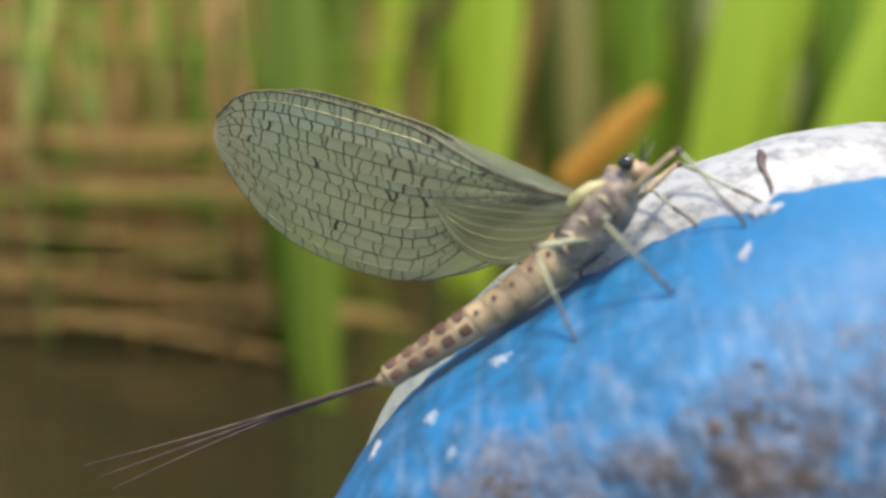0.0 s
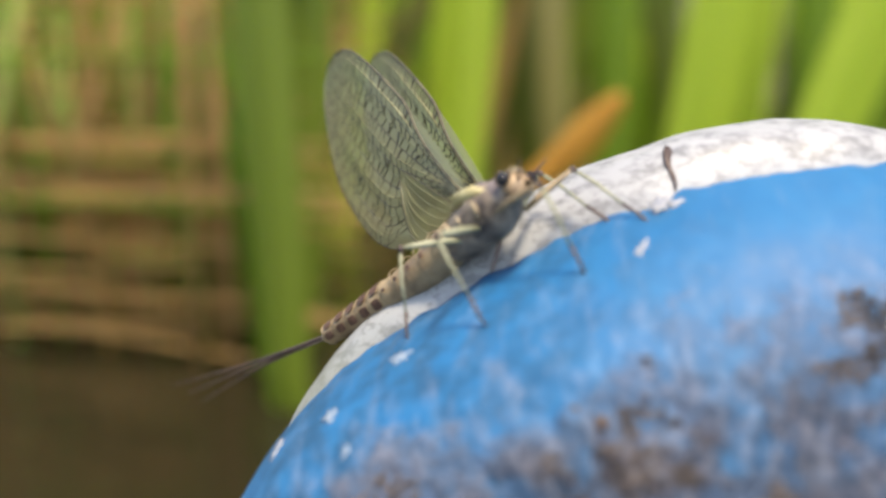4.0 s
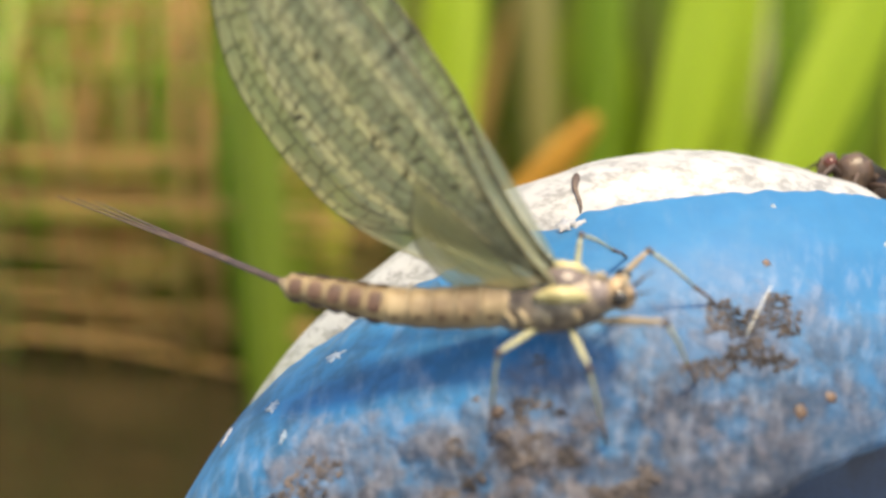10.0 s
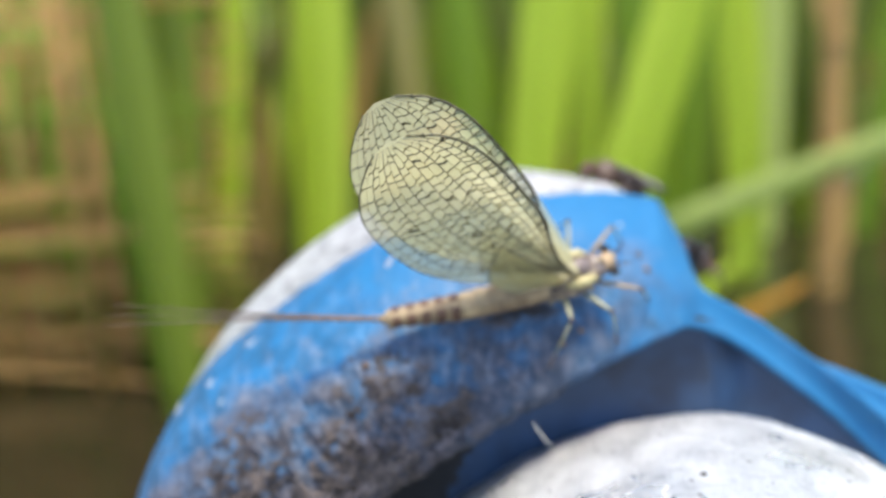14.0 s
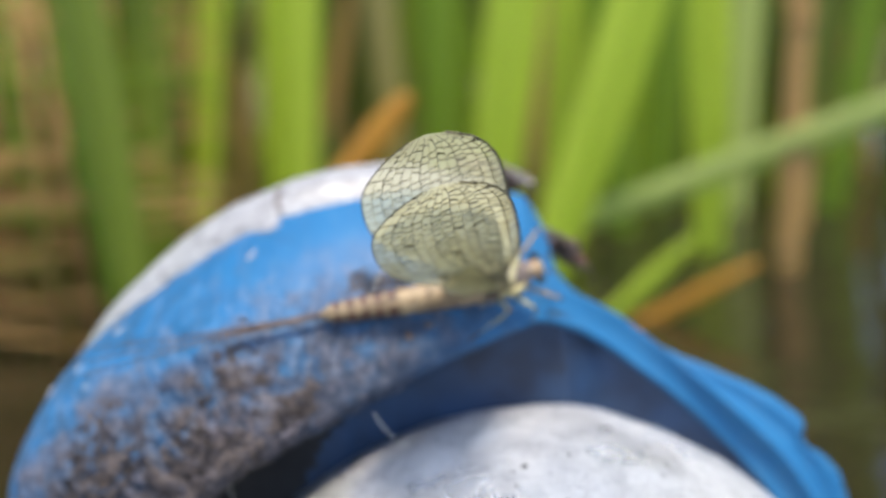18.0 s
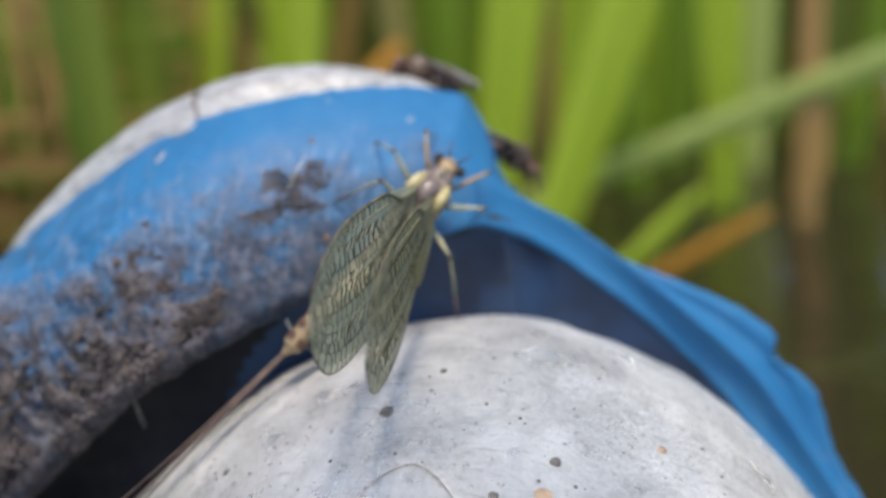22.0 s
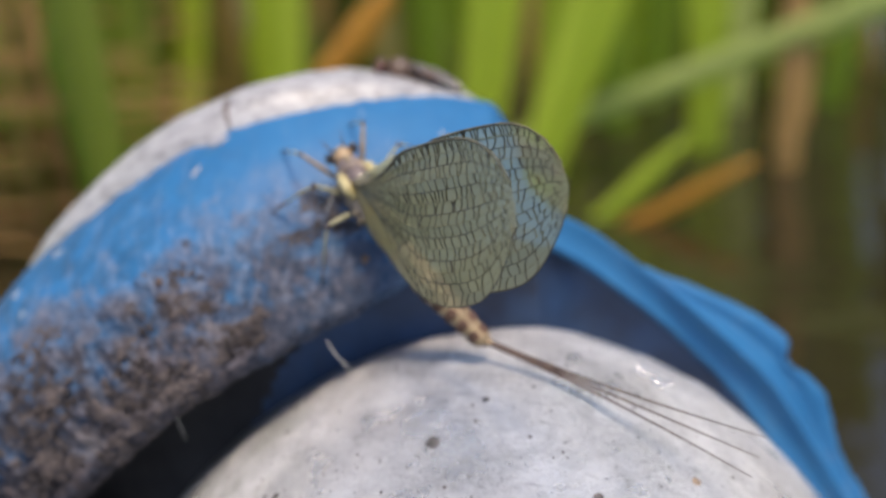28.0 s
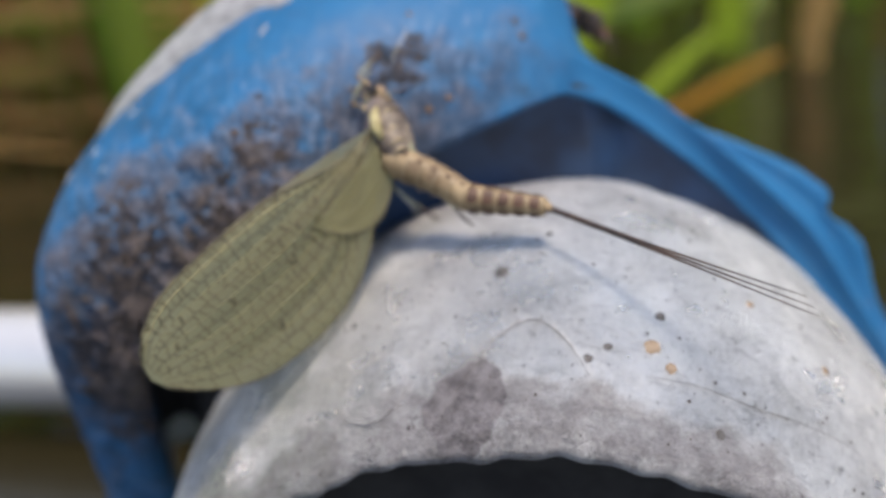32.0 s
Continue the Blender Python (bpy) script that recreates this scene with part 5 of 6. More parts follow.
    walk(WINGS[0], [
        (0, pose(-0.00016, 0.00072, 0.00064, -115.0, -61.6, -179.0)),
        (0.5, pose(-0.00016, 0.00072, 0.00064, -121.8, -46.7, -177.8)),
        (1, pose(-0.00016, 0.00072, 0.00064, -110.1, -36.2, -173.7)),
        (1.5, pose(-0.00016, 0.00072, 0.00064, -126.8, -27.1, -176.5)),
        (2, pose(-0.00016, 0.00072, 0.00064, -143.1, -23.1, -166.4)),
        (2.5, pose(-0.00016, 0.00072, 0.00064, -103.3, -47.0, 175.8)),
        (3, pose(-0.00016, 0.00072, 0.00064, -114.3, -52.0, -165.9)),
        (3.5, pose(-0.00016, 0.00072, 0.00064, -75.8, -52.8, 152.7)),
        (5.5, pose(-0.00016, 0.00072, 0.00064, -87.8, -39.8, 175.2)),
        (6, pose(-0.00016, 0.00072, 0.00064, -100.8, -55.3, 174.7)),
        (6.5, pose(-0.00016, 0.00072, 0.00064, -101.4, -57.7, 150.7)),
        (7, pose(-0.00016, 0.00072, 0.00064, -87.0, -65.1, 167.2)),
        (7.5, pose(-0.00016, 0.00072, 0.00064, -123.0, -57.7, -155.2)),
        (8, pose(-0.00016, 0.00072, 0.00064, -93.7, -73.1, -173.5)),
        (8.5, pose(-0.00016, 0.00072, 0.00064, -87.5, -48.7, 173.7)),
        (9, pose(-0.00016, 0.00072, 0.00064, -105.2, -57.5, -172.0)),
        (9.5, pose(-0.00016, 0.00072, 0.00064, -97.8, -45.3, 176.3)),
        (10, pose(-0.00016, 0.00072, 0.00064, -76.8, -52.7, 151.4)),
        (10.5, pose(-0.00016, 0.00072, 0.00064, -71.1, -42.3, 152.7)),
        (11, pose(-0.00016, 0.00072, 0.00064, -89.4, -38.5, 141.6)),
        (11.5, pose(-0.00016, 0.00072, 0.00064, -96.3, -36.8, 145.3)),
        (12, pose(-0.00016, 0.00072, 0.00064, -82.6, -41.9, 136.0)),
        (12.5, pose(-0.00016, 0.00072, 0.00064, -87.6, -31.5, 136.9)),
        (13, pose(-0.00016, 0.00072, 0.00064, -69.4, -32.6, 131.1)),
        (13.5, pose(-0.00016, 0.00072, 0.00064, -90.7, -56.9, 166.5)),
        (14, pose(-0.00016, 0.00072, 0.00064, -67.1, -53.1, 149.2)),
        (14.5, pose(-0.00016, 0.00072, 0.00064, -72.8, -59.8, 154.3)),
        (16.5, pose(-0.00016, 0.00072, 0.00064, -79.3, -59.1, 158.7)),
        (17, pose(-0.00016, 0.00072, 0.00064, -72.2, -53.5, 152.0)),
        (17.5, pose(-0.00016, 0.00072, 0.00064, -55.2, -53.4, 138.6)),
        (18, pose(-0.00016, 0.00072, 0.00064, -51.9, -55.3, 134.5)),
        (18.5, pose(-0.00016, 0.00072, 0.00064, -38.6, -53.9, 131.7)),
        (19, pose(-0.00016, 0.00072, 0.00064, -43.1, -51.7, 134.4)),
        (19.5, pose(-0.00016, 0.00072, 0.00064, -9.6, -59.7, 121.9)),
        (20, pose(-0.00016, 0.00072, 0.00064, -42.0, -61.2, 128.7)),
        (20.2, pose(-0.00016, 0.00072, 0.00064, -88.1, -68.2, 174.6)),
        (20.5, pose(-0.00016, 0.00072, 0.00064, -81.2, -52.3, 175.0)),
        (20.8, pose(-0.00016, 0.00072, 0.00064, -87.8, -67.0, 171.8)),
        (21, pose(-0.00016, 0.00072, 0.00064, -147.8, -55.1, -158.2)),
        (21.5, pose(-0.00016, 0.00072, 0.00064, -69.4, -55.3, 170.4)),
        (21.8, pose(-0.00016, 0.00072, 0.00064, -55.7, -48.8, 157.0)),
        (22, pose(-0.00016, 0.00072, 0.00064, -73.8, -51.7, -170.5)),
        (22.2, pose(-0.00016, 0.00072, 0.00064, -80.6, -51.8, -172.4)),
        (22.5, pose(-0.00016, 0.00072, 0.00064, -61.1, -58.9, 144.3)),
        (23, pose(-0.00016, 0.00072, 0.00064, -55.7, -47.2, 143.0)),
        (23.5, pose(-0.00016, 0.00072, 0.00064, -63.9, -51.0, 149.7)),
        (24, pose(-0.00016, 0.00072, 0.00064, -54.5, -40.3, 153.8)),
        (24.5, pose(-0.00016, 0.00072, 0.00064, -89.1, -50.4, -155.5)),
        (26.5, pose(-0.00016, 0.00072, 0.00064, -63.2, -45.3, 175.8)),
        (27, pose(-0.00016, 0.00072, 0.00064, -104.3, -46.5, -148.4)),
        (27.5, pose(-0.00016, 0.00072, 0.00064, -99.3, -55.2, -156.6)),
        (28, pose(-0.00016, 0.00072, 0.00064, -118.5, -53.2, -166.7)),
        (28.3, pose(-0.00016, 0.00072, 0.00064, -122.3, -45.6, -168.0)),
        (28.5, pose(-0.00016, 0.00072, 0.00064, -90.9, -53.3, 161.4)),
        (29, pose(-0.00016, 0.00072, 0.00064, -136.2, -56.1, -172.9)),
        (29.5, pose(-0.00016, 0.00072, 0.00064, -28.1, -45.4, 126.2)),
        (30, pose(-0.00016, 0.00072, 0.00064, -73.7, -58.6, 163.7)),
        (30.5, pose(-0.00016, 0.00072, 0.00064, -59.6, -62.9, 167.2)),
        (31, pose(-0.00016, 0.00072, 0.00064, -65.5, -62.3, 162.9)),
        (31.5, pose(-0.00016, 0.00072, 0.00064, -73.3, -61.8, 171.7)),
        (32, pose(-0.00016, 0.00072, 0.00064, -104.2, -58.2, 165.2)),
    ])
    walk(WINGS[1], [
        (0, pose(-0.00016, -0.00072, 0.00064, -122.2, -59.4, -170.8)),
        (0.5, pose(-0.00016, -0.00072, 0.00064, -125.7, -44.2, -172.4)),
        (1, pose(-0.00016, -0.00072, 0.00064, -113.1, -34.5, -168.5)),
        (1.5, pose(-0.00016, -0.00072, 0.00064, -128.5, -24.3, -172.5)),
        (2, pose(-0.00016, -0.00072, 0.00064, -144.2, -19.3, -163.5)),
        (2.5, pose(-0.00016, -0.00072, 0.00064, -108.0, -45.8, -177.8)),
        (3, pose(-0.00016, -0.00072, 0.00064, -119.5, -50.0, -159.3)),
        (3.5, pose(-0.00016, -0.00072, 0.00064, -81.8, -53.7, 160.2)),
        (5.5, pose(-0.00016, -0.00072, 0.00064, -89.9, -39.9, 178.6)),
        (6, pose(-0.00016, -0.00072, 0.00064, -112.9, -54.9, -170.6)),
        (6.5, pose(-0.00016, -0.00072, 0.00064, -118.3, -58.9, 170.5)),
        (7, pose(-0.00016, -0.00072, 0.00064, -109.4, -68.7, -168.5)),
        (7.5, pose(-0.00016, -0.00072, 0.00064, -125.9, -55.6, -151.8)),
        (8, pose(-0.00016, -0.00072, 0.00064, -108.5, -72.2, -158.0)),
        (8.5, pose(-0.00016, -0.00072, 0.00064, -92.8, -48.7, -179.3)),
        (9, pose(-0.00016, -0.00072, 0.00064, -112.2, -55.9, -163.7)),
        (9.5, pose(-0.00016, -0.00072, 0.00064, -102.3, -44.5, -177.2)),
        (10, pose(-0.00016, -0.00072, 0.00064, -82.8, -53.5, 158.9)),
        (10.5, pose(-0.00016, -0.00072, 0.00064, -75.2, -43.7, 158.8)),
        (11, pose(-0.00016, -0.00072, 0.00064, -95.8, -34.8, 152.3)),
        (11.5, pose(-0.00016, -0.00072, 0.00064, -98.5, -25.1, 149.5)),
        (12, pose(-0.00016, -0.00072, 0.00064, -86.9, -35.1, 142.8)),
        (12.5, pose(-0.00016, -0.00072, 0.00064, -87.6, -16.9, 137.0)),
        (13, pose(-0.00016, -0.00072, 0.00064, -70.2, -25.9, 132.9)),
        (13.5, pose(-0.00016, -0.00072, 0.00064, -103.1, -55.4, -178.6)),
        (14, pose(-0.00016, -0.00072, 0.00064, -72.0, -54.1, 155.3)),
        (14.5, pose(-0.00016, -0.00072, 0.00064, -75.6, -61.1, 157.5)),
        (16.5, pose(-0.00016, -0.00072, 0.00064, -84.2, -58.9, 164.4)),
        (17, pose(-0.00016, -0.00072, 0.00064, -79.2, -55.9, 160.5)),
        (17.5, pose(-0.00016, -0.00072, 0.00064, -59.3, -55.4, 143.7)),
        (18, pose(-0.00016, -0.00072, 0.00064, -57.7, -58.0, 141.4)),
        (18.5, pose(-0.00016, -0.00072, 0.00064, -43.0, -57.3, 137.0)),
        (19, pose(-0.00016, -0.00072, 0.00064, -47.5, -54.9, 139.9)),
        (19.5, pose(-0.00016, -0.00072, 0.00064, -5.3, -64.4, 117.1)),
        (20, pose(-0.00016, -0.00072, 0.00064, -48.3, -64.4, 135.8)),
        (20.2, pose(-0.00016, -0.00072, 0.00064, -99.4, -67.9, -173.3)),
        (20.5, pose(-0.00016, -0.00072, 0.00064, -87.2, -52.8, -177.5)),
        (20.8, pose(-0.00016, -0.00072, 0.00064, -98.5, -66.8, -176.5)),
        (21, pose(-0.00016, -0.00072, 0.00064, -150.9, -51.1, -154.3)),
        (21.5, pose(-0.00016, -0.00072, 0.00064, -75.9, -56.7, 178.2)),
        (21.8, pose(-0.00016, -0.00072, 0.00064, -60.3, -51.2, 163.0)),
        (22, pose(-0.00016, -0.00072, 0.00064, -79.6, -52.8, -163.2)),
        (22.2, pose(-0.00016, -0.00072, 0.00064, -86.4, -52.3, -164.9)),
        (22.5, pose(-0.00016, -0.00072, 0.00064, -68.3, -60.9, 152.6)),
        (23, pose(-0.00016, -0.00072, 0.00064, -60.1, -49.7, 148.9)),
        (23.5, pose(-0.00016, -0.00072, 0.00064, -69.3, -52.8, 156.5)),
        (24, pose(-0.00016, -0.00072, 0.00064, -57.9, -42.8, 158.9)),
        (24.5, pose(-0.00016, -0.00072, 0.00064, -94.5, -50.2, -148.3)),
        (26.5, pose(-0.00016, -0.00072, 0.00064, -67.6, -47.2, -178.1)),
        (27, pose(-0.00016, -0.00072, 0.00064, -109.0, -45.2, -141.9)),
        (27.5, pose(-0.00016, -0.00072, 0.00064, -105.7, -54.2, -148.8)),
        (28, pose(-0.00016, -0.00072, 0.00064, -123.6, -50.8, -160.3)),
        (28.3, pose(-0.00016, -0.00072, 0.00064, -126.0, -43.0, -162.7)),
        (28.5, pose(-0.00016, -0.00072, 0.00064, -97.1, -53.0, 169.0)),
        (29, pose(-0.00016, -0.00072, 0.00064, -131.9, -56.4, 179.1)),
        (29.5, pose(-0.00016, -0.00072, 0.00064, -30.6, -49.5, 129.5)),
        (30, pose(-0.00016, -0.00072, 0.00064, -81.1, -59.6, 172.3)),
        (30.5, pose(-0.00016, -0.00072, 0.00064, -67.7, -64.9, 176.2)),
        (31, pose(-0.00016, -0.00072, 0.00064, -73.1, -63.8, 171.4)),
        (31.5, pose(-0.00016, -0.00072, 0.00064, -81.4, -62.7, -179.1)),
        (32, pose(-0.00016, -0.00072, 0.00064, -110.3, -57.0, 172.4)),
    ])
    walk(ABDOMEN, [
        (0, pose(-0.00288, 0.00000, -0.00040, 0.0, 6.3, 13.7)),
        (0.5, pose(-0.00288, 0.00000, -0.00040, 0.0, 5.6, 13.2)),
        (1, pose(-0.00288, 0.00000, -0.00040, 0.0, 2.5, 20.1)),
        (1.5, pose(-0.00288, 0.00000, -0.00040, 0.0, 22.1, 13.9)),
        (2, pose(-0.00288, 0.00000, -0.00040, 0.0, 19.0, 10.8)),
        (2.5, pose(-0.00288, 0.00000, -0.00040, 0.0, 4.0, 13.9)),
        (3, pose(-0.00288, 0.00000, -0.00040, 0.0, -1.9, 16.7)),
        (3.5, pose(-0.00288, 0.00000, -0.00040, 0.0, -6.0, 11.0)),
        (5.5, pose(-0.00288, 0.00000, -0.00040, 0.0, 2.1, 8.5)),
        (6, pose(-0.00288, 0.00000, -0.00040, 0.0, -3.2, 9.0)),
        (6.5, pose(-0.00288, 0.00000, -0.00040, 0.0, 3.3, 12.5)),
        (7, pose(-0.00288, 0.00000, -0.00040, 0.0, 11.5, 11.1)),
        (7.5, pose(-0.00288, 0.00000, -0.00040, 0.0, 7.8, 16.4)),
        (8, pose(-0.00288, 0.00000, -0.00040, 0.0, 7.7, 10.1)),
        (8.5, pose(-0.00288, 0.00000, -0.00040, 0.0, 14.0, 10.6)),
        (9, pose(-0.00288, 0.00000, -0.00040, 0.0, 10.8, 15.1)),
        (9.5, pose(-0.00288, 0.00000, -0.00040, 0.0, 3.4, 7.3)),
        (10, pose(-0.00288, 0.00000, -0.00040, 0.0, 5.5, 2.0)),
        (10.5, pose(-0.00288, 0.00000, -0.00040, -0.0, 4.3, -0.7)),
        (11, pose(-0.00288, 0.00000, -0.00040, -0.0, 5.9, -1.0)),
        (11.5, pose(-0.00288, 0.00000, -0.00040, 0.0, 0.3, 1.2)),
        (12, pose(-0.00288, 0.00000, -0.00040, 0.0, -1.0, 0.3)),
        (12.5, pose(-0.00288, 0.00000, -0.00040, -0.0, -6.6, -0.6)),
        (13, pose(-0.00288, 0.00000, -0.00040, -0.0, -6.4, -0.2)),
        (13.5, pose(-0.00288, 0.00000, -0.00040, -0.0, -3.1, -2.0)),
        (14, pose(-0.00288, 0.00000, -0.00040, -0.0, -3.3, -5.4)),
        (14.5, pose(-0.00288, 0.00000, -0.00040, -0.0, -2.2, -1.7)),
        (16.5, pose(-0.00288, 0.00000, -0.00040, -0.0, -4.7, -3.3)),
        (17, pose(-0.00288, 0.00000, -0.00040, -0.0, -9.7, -2.4)),
        (17.5, pose(-0.00288, 0.00000, -0.00040, -0.0, -7.2, -5.5)),
        (18, pose(-0.00288, 0.00000, -0.00040, -0.0, -8.3, -7.1)),
        (18.5, pose(-0.00288, 0.00000, -0.00040, -0.0, -9.7, -9.1)),
        (19, pose(-0.00288, 0.00000, -0.00040, -0.0, -9.1, -8.1)),
        (19.5, pose(-0.00288, 0.00000, -0.00040, -0.0, -4.9, -4.4)),
        (20, pose(-0.00288, 0.00000, -0.00040, -0.0, -4.3, -6.5)),
        (20.2, pose(-0.00288, 0.00000, -0.00040, -0.0, -4.6, -5.8)),
        (20.5, pose(-0.00288, 0.00000, -0.00040, -0.0, 0.1, -6.7)),
        (20.8, pose(-0.00288, 0.00000, -0.00040, -0.0, -0.6, -4.3)),
        (21, pose(-0.00288, 0.00000, -0.00040, 0.0, -3.4, 4.9)),
        (21.5, pose(-0.00288, 0.00000, -0.00040, 0.0, -3.7, 0.5)),
        (21.8, pose(-0.00288, 0.00000, -0.00040, 0.0, -3.8, 0.7)),
        (22, pose(-0.00288, 0.00000, -0.00040, -0.0, -4.0, -4.2)),
        (22.2, pose(-0.00288, 0.00000, -0.00040, -0.0, -4.2, -3.2)),
        (22.5, pose(-0.00288, 0.00000, -0.00040, 0.0, -5.2, 0.4)),
        (23, pose(-0.00288, 0.00000, -0.00040, -0.0, -10.4, -4.0)),
        (23.5, pose(-0.00288, 0.00000, -0.00040, -0.0, -5.7, -4.2)),
        (24, pose(-0.00288, 0.00000, -0.00040, -0.0, -9.8, -7.9)),
        (24.5, pose(-0.00288, 0.00000, -0.00040, -0.0, -5.0, -11.1)),
        (26.5, pose(-0.00288, 0.00000, -0.00040, -0.0, -11.0, -8.4)),
        (27, pose(-0.00288, 0.00000, -0.00040, -0.0, -12.4, -4.9)),
        (27.5, pose(-0.00288, 0.00000, -0.00040, -0.0, -7.6, -1.6)),
        (28, pose(-0.00288, 0.00000, -0.00040, 0.0, -10.7, 4.6)),
        (28.3, pose(-0.00288, 0.00000, -0.00040, 0.0, -9.5, 2.9)),
        (28.5, pose(-0.00288, 0.00000, -0.00040, 0.0, -11.0, 5.4)),
        (29, pose(-0.00288, 0.00000, -0.00040, 0.0, -15.8, 4.5)),
        (29.5, pose(-0.00288, 0.00000, -0.00040, 0.0, -18.8, 5.4)),
        (30, pose(-0.00288, 0.00000, -0.00040, 0.0, -27.6, 9.5)),
        (30.5, pose(-0.00288, 0.00000, -0.00040, 0.0, -24.3, 10.0)),
        (31, pose(-0.00288, 0.00000, -0.00040, 0.0, -31.2, 10.5)),
        (31.5, pose(-0.00288, 0.00000, -0.00040, 0.0, -29.5, 9.4)),
        (32, pose(-0.00288, 0.00000, -0.00040, 0.0, -35.5, 21.7)),
    ])
    walk(ABDOMEN_END, [
        (0, pose(-0.00875, -0.00144, 0.00027, 0.0, 11.5, 16.8)),
        (0.5, pose(-0.00877, -0.00138, 0.00019, 0.0, 11.1, 16.7)),
        (1, pose(-0.00858, -0.00209, -0.00014, 0.0, 8.5, 27.1)),
        (1.5, pose(-0.00835, -0.00136, 0.00189, 0.0, 31.2, 20.1)),
        (2, pose(-0.00853, -0.00107, 0.00158, 0.0, 22.4, 9.2)),
        (2.5, pose(-0.00877, -0.00146, 0.00002, 0.0, 9.9, 16.6)),
        (3, pose(-0.00870, -0.00175, -0.00060, 0.0, 7.6, 22.7)),
        (3.5, pose(-0.00882, -0.00115, -0.00103, 0.0, -1.1, 14.5)),
        (5.5, pose(-0.00889, -0.00090, -0.00017, 0.0, 4.2, 14.5)),
        (6, pose(-0.00888, -0.00095, -0.00074, 0.0, -1.1, 14.0)),
        (6.5, pose(-0.00881, -0.00132, -0.00005, 0.0, 7.4, 17.4)),
        (7, pose(-0.00873, -0.00115, 0.00082, 0.0, 16.1, 18.3)),
        (7.5, pose(-0.00866, -0.00170, 0.00042, 0.0, 18.0, 19.7)),
        (8, pose(-0.00881, -0.00106, 0.00041, 0.0, 19.2, 11.0)),
        (8.5, pose(-0.00868, -0.00108, 0.00108, 0.0, 21.1, 12.5)),
        (9, pose(-0.00865, -0.00155, 0.00074, 0.0, 21.6, 16.4)),
        (9.5, pose(-0.00890, -0.00078, -0.00003, 0.0, 10.7, 3.5)),
        (10, pose(-0.00893, -0.00022, 0.00018, -0.0, 15.3, -5.8)),
        (10.5, pose(-0.00894, 0.00007, 0.00006, -0.0, 9.9, -7.7)),
        (11, pose(-0.00893, 0.00011, 0.00023, -0.0, 12.8, -8.7)),
        (11.5, pose(-0.00896, -0.00012, -0.00037, -0.0, 4.6, -3.7)),
        (12, pose(-0.00896, -0.00003, -0.00050, -0.0, 6.2, -5.2)),
        (12.5, pose(-0.00892, 0.00006, -0.00110, -0.0, -0.8, -6.2)),
        (13, pose(-0.00892, 0.00003, -0.00108, -0.0, -0.0, -6.9)),
        (13.5, pose(-0.00895, 0.00022, -0.00073, -0.0, -1.2, -6.1)),
        (14, pose(-0.00892, 0.00057, -0.00075, -0.0, -2.0, -11.2)),
        (14.5, pose(-0.00895, 0.00018, -0.00063, -0.0, -0.6, -6.3)),
        (16.5, pose(-0.00893, 0.00035, -0.00090, -0.0, -4.9, -12.8)),
        (17, pose(-0.00887, 0.00025, -0.00142, -0.0, -10.3, -12.9)),
        (17.5, pose(-0.00888, 0.00058, -0.00116, -0.0, -8.6, -13.4)),
        (18, pose(-0.00885, 0.00075, -0.00128, -0.0, -11.5, -8.8)),
        (18.5, pose(-0.00880, 0.00094, -0.00143, -0.0, -13.4, -10.0)),
        (19, pose(-0.00882, 0.00084, -0.00137, -0.0, -12.4, -10.4)),
        (19.5, pose(-0.00892, 0.00047, -0.00092, -0.0, -6.1, -6.3)),
        (20, pose(-0.00890, 0.00068, -0.00085, -0.0, -4.8, -5.2)),
        (20.2, pose(-0.00891, 0.00062, -0.00089, -0.0, -4.0, -1.8)),
        (20.5, pose(-0.00892, 0.00070, -0.00039, -0.0, 2.8, -3.6)),
        (20.8, pose(-0.00894, 0.00045, -0.00047, -0.0, 2.5, -2.1)),
        (21, pose(-0.00893, -0.00051, -0.00076, 0.0, -1.2, 9.6)),
        (21.5, pose(-0.00895, -0.00006, -0.00079, -0.0, -2.1, -3.1)),
        (21.8, pose(-0.00895, -0.00007, -0.00080, -0.0, -2.8, -2.3)),
        (22, pose(-0.00893, 0.00044, -0.00083, -0.0, -3.7, -7.7)),
        (22.2, pose(-0.00893, 0.00034, -0.00085, -0.0, -3.8, -6.9)),
        (22.5, pose(-0.00893, -0.00004, -0.00096, -0.0, -5.1, -1.5)),
        (23, pose(-0.00884, 0.00042, -0.00150, -0.0, -11.2, -7.8)),
        (23.5, pose(-0.00891, 0.00044, -0.00101, -0.0, -4.3, -9.2)),
        (24, pose(-0.00881, 0.00083, -0.00143, -0.0, -8.1, -18.2)),
        (24.5, pose(-0.00882, 0.00116, -0.00093, -0.0, -2.5, -21.3)),
        (26.5, pose(-0.00879, 0.00087, -0.00156, -0.0, -15.4, -18.3)),
        (27, pose(-0.00880, 0.00051, -0.00171, -0.0, -12.6, -6.2)),
        (27.5, pose(-0.00890, 0.00017, -0.00120, 0.0, -5.9, 0.8)),
        (28, pose(-0.00883, -0.00048, -0.00153, 0.0, -8.3, 14.2)),
        (28.3, pose(-0.00887, -0.00030, -0.00140, 0.0, -6.1, 15.0)),
        (28.5, pose(-0.00882, -0.00056, -0.00156, 0.0, -9.7, 17.9)),
        (29, pose(-0.00871, -0.00046, -0.00206, 0.0, -27.8, 18.4)),
        (29.5, pose(-0.00861, -0.00054, -0.00236, 0.0, -33.9, 15.5)),
        (30, pose(-0.00819, -0.00089, -0.00322, 0.0, -44.4, 18.2)),
        (30.5, pose(-0.00834, -0.00096, -0.00290, 0.0, -38.1, 17.3)),
        (31, pose(-0.00799, -0.00094, -0.00355, 0.0, -48.7, 20.9)),
        (31.5, pose(-0.00810, -0.00086, -0.00339, 0.0, -40.8, 19.3)),
